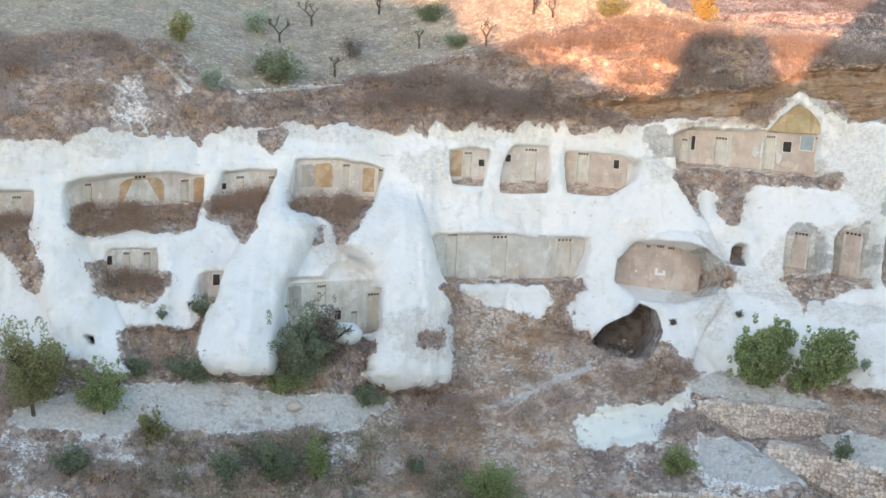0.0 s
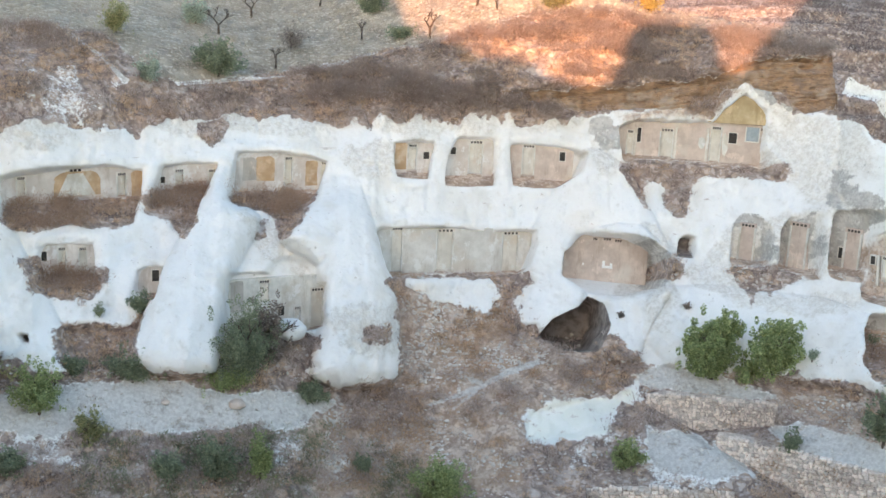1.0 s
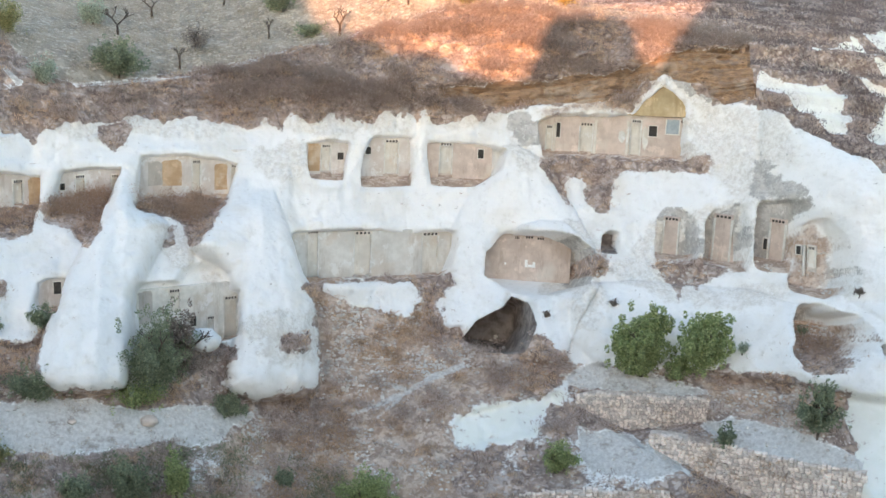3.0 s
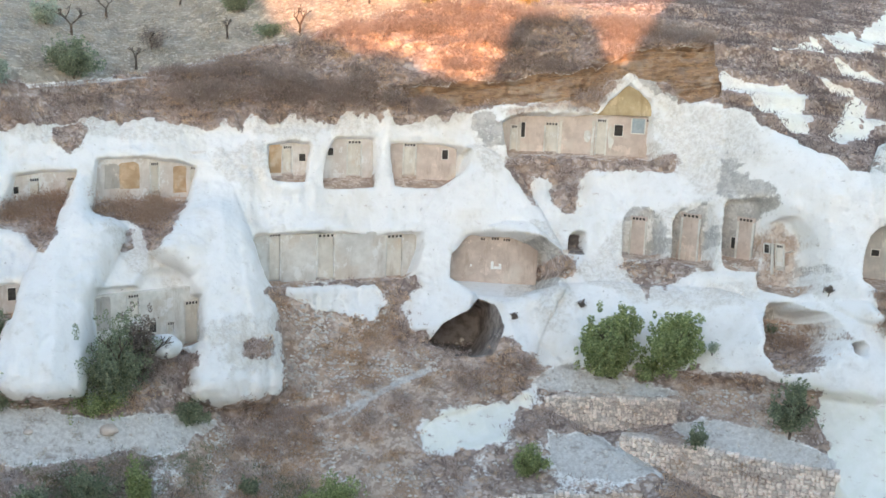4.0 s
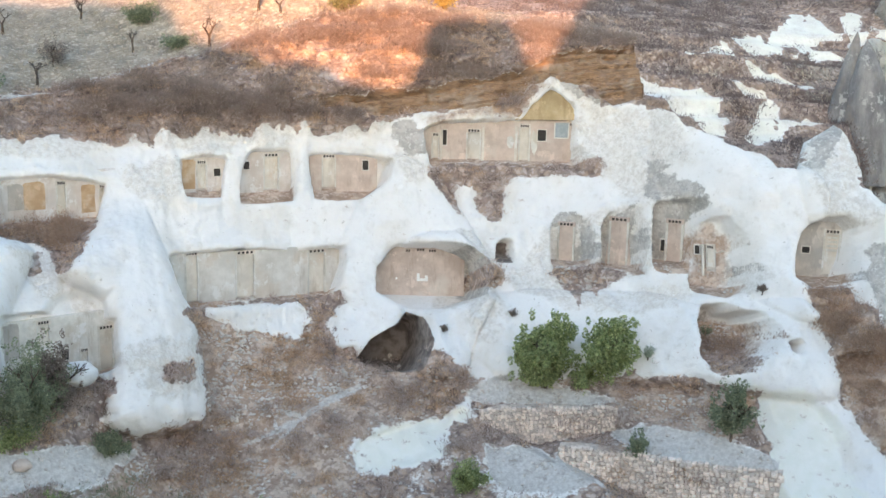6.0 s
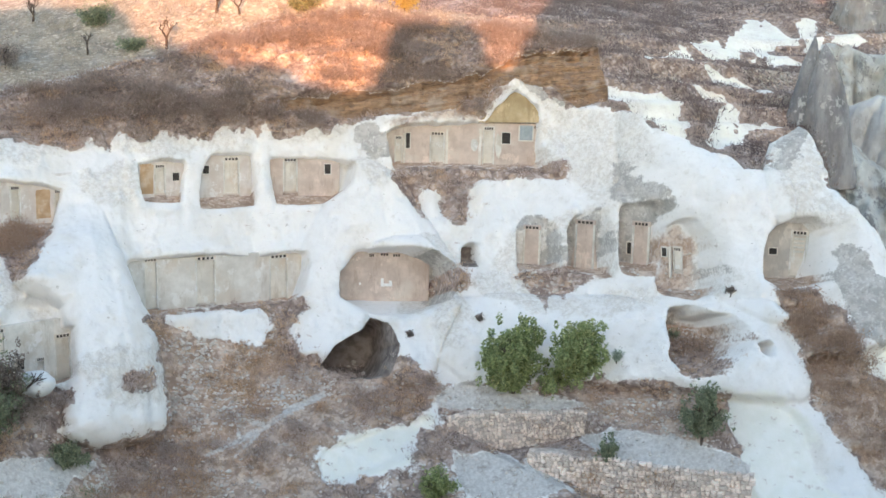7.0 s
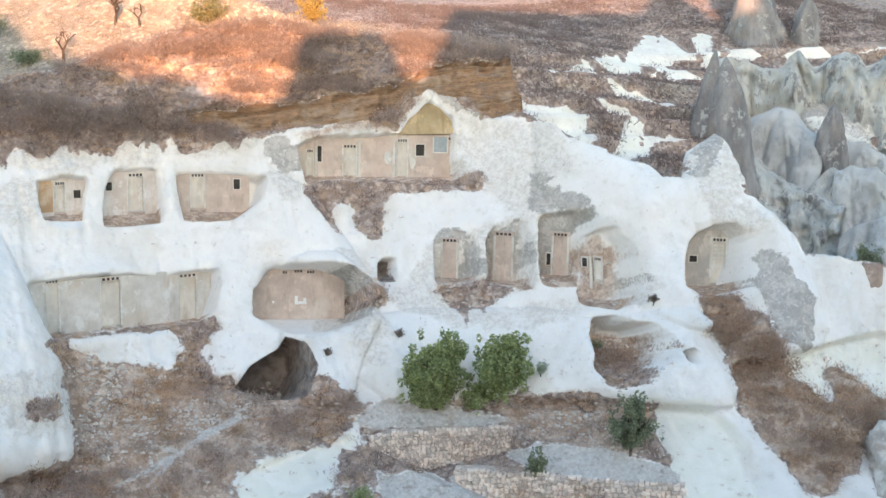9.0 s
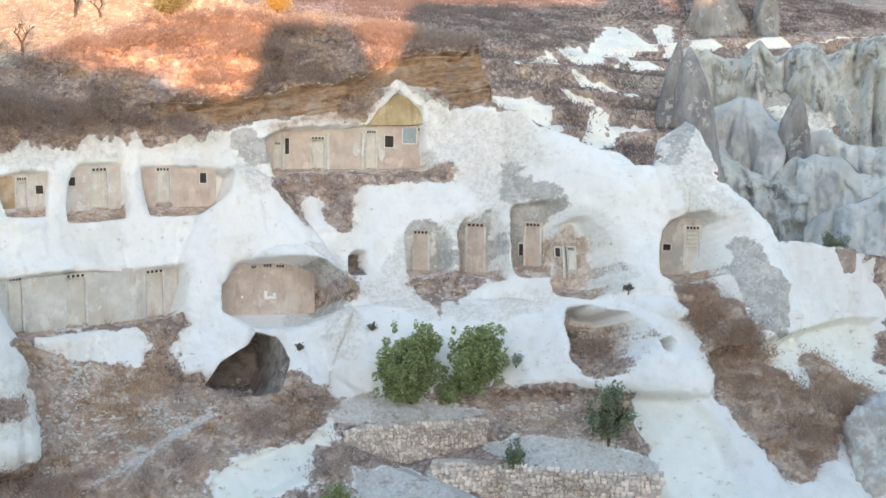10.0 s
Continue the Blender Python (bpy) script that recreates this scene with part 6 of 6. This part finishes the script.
# ---- dry brush ----
def brush(name, label, weight, count, radius, blades, size, material, seed, lift=0.6, grid=None):
    """Clumps of dry stalks scattered over the hillside where weight is high."""
    gx, gw, gh = grid or (GX, GW, H)
    step = np.gradient(gw[:, 0])
    weight = weight * step[:, None]
    dice = np.random.default_rng(seed)
    chance = weight.ravel() / weight.sum()
    at = dice.choice(chance.size, count, p=chance)
    x = gx.ravel()[at] + dice.uniform(-0.5, 0.5, count) * (gx[0, 1] - gx[0, 0])
    w = gw.ravel()[at] + dice.uniform(-0.5, 0.5, count) * step[at // gx.shape[1]]
    px, py, pz = world_of(x, w, gh.ravel()[at])
    scale = dice.uniform(0.45, 1.5, count) ** 1.4
    tone = np.clip(0.55 * dice.uniform(0, 1, count) + 0.45 * (0.5 + 0.5 * np.sin(1.9 * x + 2.0 * np.sin(1.3 * w)) * np.sin(2.3 * w + 1.7 * np.sin(0.9 * x))), 0, 1)
    total = count * blades
    base = np.repeat(np.stack([px, py, pz], -1), blades, axis=0)
    big = np.repeat(scale, blades)[:, None]
    out = dice.normal(size=(total, 3)) * (0.6, 0.6, 0.35)
    out[:, 2] = np.abs(out[:, 2]) * lift
    tip = base + out * radius * big + np.array((0, -0.05, 0.02))
    way = dice.normal(size=(total, 3)) * (0.7, 0.7, 0.5) + (0, 0, 0.9)
    way /= np.linalg.norm(way, axis=1)[:, None]
    side = np.cross(way, dice.normal(size=(total, 3)))
    side /= np.linalg.norm(side, axis=1)[:, None]
    long = size * dice.uniform(0.6, 1.5, (total, 1)) * big
    verts = np.stack([tip - side * long * 0.13, tip + side * long * 0.13, tip + way * long], 1).reshape(-1, 3)
    me = bpy.data.meshes.new(name)
    me.vertices.add(3 * total)
    me.vertices.foreach_set("co", verts.ravel().astype(np.float32))
    me.loops.add(3 * total)
    me.loops.foreach_set("vertex_index", np.arange(3 * total, dtype=np.int32))
    me.polygons.add(total)
    me.polygons.foreach_set("loop_start", np.arange(0, 3 * total, 3, dtype=np.int32))
    me.attributes.new("clump", "FLOAT", "POINT").data.foreach_set("value", np.repeat(tone, 3 * blades).astype(np.float32))
    me.update(calc_edges=True)
    me.materials.append(material)
    return tagged(new(name, me), label, "dry brush", kind="stuff")


shown = (gone < 0) & (GX > -26) & (GW < 22)
patchy = np.clip(0.35 + 0.9 * rough(XS, WS, 1.4, 1.4, 3, 0.6, 51), 0, 1)
drawn = scrub**3 * shown
in_niches = np.zeros_like(H)
for key in ("n1", "n2", "n3", "n4", "n5", "nr", "hole"):
    in_niches = np.maximum(in_niches, soft(within(NICHES[key], GX, GW, 1), -0.4, 0.1))
gully = np.maximum(soft(within(SCRUB[10], GX, GW), -0.2, 0.2), in_niches) * scrub
hilltop = drawn * soft(GW + 0.8 * WOBBLE, 10.5, 14.5) 
brush("dry_scrub", "grey-brown dry scrub over the hillside", drawn * (TUSSOCK + 0.03), 11500, 0.24, 28, 0.09, DRY_GREY, 61, 0.9)
brush("dry_grass", "tawny dry grass between the scrub", drawn * patchy**2, 8500, 0.17, 24, 0.085, DRY, 62)
brush("rust_brush", "rust-brown brush in the niches and the gully", gully**3 * (0.05 + TUSSOCK**2) + 1e-9, 1250, 0.34, 100, 0.07, RUST, 63, 1.5)
brush("hill_brush", "shaggy tawny brush on the sunlit hilltop", hilltop * (0.03 + TUSSOCK**2), 4600, 0.36, 60, 0.085, TAWNY, 66, 1.0)
brush("dark_tufts", "small dry tufts scattered over the bare pale rock", (0.35 * lime * (1 - scrub) + 0.012 * (1 - scrub)) * shown, 230, 0.08, 22, 0.045, DRY_GREY, 65, 0.8)
brush("straw_grass", "straw-coloured dry grass on the hilltop", (straw + 0.05 * gravel) * shown, 11000, 0.17, 9, 0.08, STRAW_LEAF, 64)
bank = soft(within([(-13, -4.0), (-8, -4.0), (-3, -3.6), (-1, -4.4), (3, -6.0), (3, -8), (-13, -8)], GX, GW), -0.3, 0.5) * np.clip(0.35 + rough(XS, WS, 1.1, 0.9, 3, 0.6, 52), 0.03, 1)
brush("weeds", "low green-brown weeds on the bank below the path", bank * shown, 1000, 0.24, 34, 0.08, WEEDS, 68, 1.2)


def pebbles(name, label, weight, count, size, material, seed):
    """Small angular stones strewn where weight is high."""
    dice = np.random.default_rng(seed)
    weight = weight * np.gradient(WS)[:, None]
    at = dice.choice(weight.size, count, p=weight.ravel() / weight.sum())
    x, w = GX.ravel()[at] + dice.uniform(-0.03, 0.03, count), GW.ravel()[at] + dice.uniform(-0.03, 0.03, count)
    centre = np.stack(world_of(x, w, H.ravel()[at]), -1)
    corners = np.array([(1, 0, 0), (0, 1, 0), (-1, 0, 0), (0, -1, 0), (0, 0, 1), (0, 0, -1)], float)
    tris = np.array([(0, 1, 4), (1, 2, 4), (2, 3, 4), (3, 0, 4), (1, 0, 5), (2, 1, 5), (3, 2, 5), (0, 3, 5)])
    turn = dice.uniform(0, math.tau, count)
    c, q = np.cos(turn)[:, None], np.sin(turn)[:, None]
    shape = corners[None] * dice.uniform(0.5, 1.3, (count, 6, 3)) * (size * dice.uniform(0.4, 1.0, count) ** 2)[:, None, None]
    shape = np.stack([shape[..., 0] * c - shape[..., 1] * q, shape[..., 0] * q + shape[..., 1] * c, shape[..., 2] * 0.7], -1)
    verts = (centre[:, None] + shape).reshape(-1, 3)
    faces = (np.arange(count)[:, None, None] * 6 + tris[None]).reshape(-1, 3)
    return tagged(new(name, quick_mesh(name, verts.tolist(), faces.tolist(), material)), label, "stones", kind="stuff")


strewn = (np.clip(debris, 0, 1) * 0.8 + 0.25 * scrub) * np.clip(0.3 + rough(XS, WS, 1.2, 1.2, 3, 0.6, 53), 0.02, 1) * shown * (GW < 4) * (GX < 24) + 0.12 * gravel * shown * (GW < 4)
pebbles("loose_stones", "small pale angular stones strewn over the brown slope", strewn, 6500, 0.15, PEBBLE, 69)
far_shown = fscrub**2 * (1 - far_mask(FAR_TUFF[:-1], grow=0.15)) * (FX < 80) * (FW < 36) * (FX + FW > 38)
brush("valley_brush", "dry brush over the valley slope beyond", far_shown * (0.1 + ftuss), 21000, 0.42, 13, 0.14, BROWN, 67, 0.4, (FX, FW, HF))


# ---- rock spires of the valley beyond ----
def spire(x, y, z0, z1, radius, label, seed, lean=(0.0, 0.0), material=GREY_ROCK, blunt=0.10, bulge=1.25, ragged=0.3):
    rings, sides = 44, 48
    verts = []
    for i in range(rings + 1):
        u = i / rings
        for n in range(sides):
            a = math.tau * n / sides
            r = radius * ((1 - u**bulge) ** 0.8 * (1 - blunt) + blunt * (1 - u**6))
            p = Vector((math.cos(a) * 1.2, math.sin(a) * 1.2, u * 2.6 + seed * 9.1))
            r *= 1 + ragged * noise.fractal(p, 0.7, 2.0, 4) + 0.45 * ragged * noise.fractal(Vector((math.cos(a) * 4, math.sin(a) * 4, u * 3.0 + seed)), 0.8, 2.0, 3)
            verts.append((lean[0] * u + r * math.cos(a), lean[1] * u + r * math.sin(a), (z1 - z0) * u))
    faces = [(i * sides + n, i * sides + (n + 1) % sides, (i + 1) * sides + (n + 1) % sides, (i + 1) * sides + n) for i in range(rings) for n in range(sides)]
    faces.append(tuple(rings * sides + n for n in range(sides)))
    ob = new("rock_spire", quick_mesh("rock_spire", verts, faces, material, True))
    ob.location = (x, y, z0)
    return tagged(ob, label, "rock spire", "rock spires in the valley")


spire(44.0, 15.2, 6.0, 15.67, 1.42, "tall pointed grey rock spire, one of a close pair", 1, (0.75, -0.2), blunt=0.07, bulge=1.3, ragged=0.2)
spire(45.4, 13.4, 6.0, 15.15, 1.66, "blunt grey rock spire, one of a close pair", 2, (-0.42, 0.8), blunt=0.42, bulge=1.35, ragged=0.16)
spire(53.6, 13.2, 3.5, 12.2, 1.05, "narrow dark rock column before pale fluted cliffs", 3, (0.1, 0.1), blunt=0.95, bulge=1.2, ragged=0.42)
spire(52.3, 11.3, 0.5, 7.9, 2.3, "pale craggy foot of a dark rock column", 9, (0.7, 1.0), CRAGGY, blunt=0.4, bulge=1.4, ragged=0.75)
spire(60.0, 29.6, 13.0, 21.6, 2.7, "broad grey rock cone high on the slope", 4, (-0.2, 0.2), blunt=0.3, bulge=1.4, ragged=0.26)
spire(63.4, 27.6, 14.6, 19.8, 1.5, "small dark rock cone beside a broad one", 6, (0.3, 0.2), blunt=0.3, ragged=0.26)
spire(80.6, 39.2, 15.5, 19.8, 3.0, "dark rock cone on the far ridge", 5, ragged=0.25)


# ---- pale tuff cliffs of the valley beyond ----
def tuff_cliff(label, line, foot, materials, seed, lobe=1.6, depth=0.8, lean=0.3, peaks=0.0, wrinkle=0.12, cap=3.0):
    """A rock face hung from a crest line of plan points with heights: lobes and gullies down its front, a cap that falls back behind."""
    line = np.array(line, float)
    run = np.concatenate([[0], np.cumsum(np.hypot(*np.diff(line[:, :2], axis=0).T))])
    ss = np.arange(0, run[-1], 0.13)
    px, py = spline(run, line[:, :2], ss).T
    top = np.interp(ss, run, line[:, 2]) + peaks * rough(ss, ss[:3], lobe * 1.1, 2, 3, 0.6, seed)[0]
    chord = line[-1, :2] - line[0, :2]
    out = np.array([chord[1], -chord[0]]) / np.hypot(*chord)
    if out[1] > 0:
        out = -out
    vs = np.linspace(0, 1, 56)
    tall = float(line[:, 2].max() - foot)
    big = rough(ss, vs * tall, lobe, lobe * 4, 2, 0.5, seed + 1)
    mid = rough(ss, vs * tall, lobe * 0.45, lobe * 1.1, 4, 0.65, seed + 2)
    fold = np.sqrt(np.abs(big))
    down = (top - foot)[None] * vs[:, None] ** 1.15
    round_off = np.sqrt(np.clip(down / 0.9, 0, 1))
    reach = lean * down + (depth * fold + wrinkle * mid) * round_off
    rows = [np.stack([px + out[0] * reach[i], py + out[1] * reach[i], top - down[i]], -1) for i in range(len(vs))]
    backs = [np.stack([px - out[0] * b, py - out[1] * b, top - 0.12 * b + 0.12 * mid[3] * (b > 0.5)], -1) for b in np.linspace(cap, cap / 8, 8)]
    verts = np.concatenate(backs + rows)
    n = len(ss)
    number = np.arange(len(verts)).reshape(-1, n)
    quads = np.stack([number[:-1, :-1], number[:-1, 1:], number[1:, 1:], number[1:, :-1]], -1)
    me = quick_mesh("tuff_cliff", verts.tolist(), quads.reshape(-1, 4).tolist(), materials[0], True)
    me.materials.append(materials[1])
    me.polygons.foreach_set("material_index", (np.repeat(np.arange(len(quads)), n - 1) < 7).astype(np.int32))
    return tagged(new("tuff_cliff", me), label, "rock cliff", "tuff cliffs in the valley")


tuff_cliff("tall pale fluted tuff cliff with grey stains", [(53.0, 25.2, 14.3), (55.0, 24.0, 14.4), (56.6, 23.2, 14.3), (57.2, 22.7, 14.5), (57.9, 22.0, 15.2), (58.9, 21.1, 13.9), (59.6, 20.5, 14.6), (60.2, 19.9, 15.4), (61.1, 19.1, 15.5), (61.5, 18.6, 14.4), (62.2, 17.9, 15.0),
            (62.8, 17.4, 15.5), (63.6, 16.5, 15.6), (64.2, 15.8, 16.1), (66.9, 14.3, 16.1), (70.0, 11.0, 16.0)], 3.5, (CRAGGY, CRAGGY), 41, 1.7, 2.0, 0.2, 0.45, 0.8)
tuff_cliff("smooth bluish-white tuff shoulder in a valley", [(50.0, 19.6, 10.0), (50.9, 18.7, 10.8), (52.2, 17.6, 11.6), (52.6, 17.0, 11.5), (52.8, 15.9, 10.6), (52.9, 14.6, 9.8), (53.6, 13.4, 9.6)], 3.0, (SMOOTH_TUFF, SMOOTH_TUFF), 44, 2.2, 0.9, 0.35, 0.15, 0.3, 2.0)
tuff_cliff("pale stepped tuff bench topped with brown soil", [(55.2, 14.8, 8.9), (56.5, 13.4, 9.4), (57.6, 12.2, 8.5), (59.3, 10.4, 8.5), (61.0, 8.5, 8.9), (63.5, 5.5, 9.0)], 3.0, (SMOOTH_TUFF, SCREE), 47, 1.8, 1.0, 0.35, 0.2, 0.35, 3.0)
tuff_cliff("smooth pale tuff bench below a brown ledge", [(52.6, 11.6, 7.6), (53.2, 10.9, 7.9), (54.4, 9.6, 7.9), (55.2, 8.7, 7.0), (56.3, 7.4, 6.6), (58.0, 5.6, 6.7), (60.0, 3.0, 6.9)], 1.0, (SMOOTH_TUFF, SCREE), 50, 1.7, 0.9, 0.4, 0.25, 0.3, 2.6)
tuff_cliff("low rounded tuff knoll with a brown ledge", [(48.6, 6.6, 4.4), (49.1, 5.9, 5.0), (50.1, 5.0, 5.4), (51.0, 4.2, 6.0), (51.9, 3.3, 6.6), (53.4, 1.6, 6.7), (56.0, -1.5, 6.6)], 0.0, (SMOOTH_TUFF, SCREE), 53, 1.4, 0.9, 0.45, 0.3, 0.4, 2.0)
tuff_cliff("craggy blue-grey tuff slope with dark streaks", [(45.9, 15.2, 9.6), (47.1, 13.9, 8.9), (47.8, 13.2, 7.3), (49.1, 11.7, 6.6), (50.3, 10.5, 6.2), (50.9, 8.6, 5.6)], -1.5, (CRAGGY, CRAGGY), 56, 1.3, 1.3, 0.55, 0.3, 0.8, 2.5)
bush(0, 0, 2.0, 1.7, LEAF_DARK, "dark green bush at the foot of a pale knoll", 90, 0.0, 1600, 0.10, place=(47.6, 3.2, 2.6))
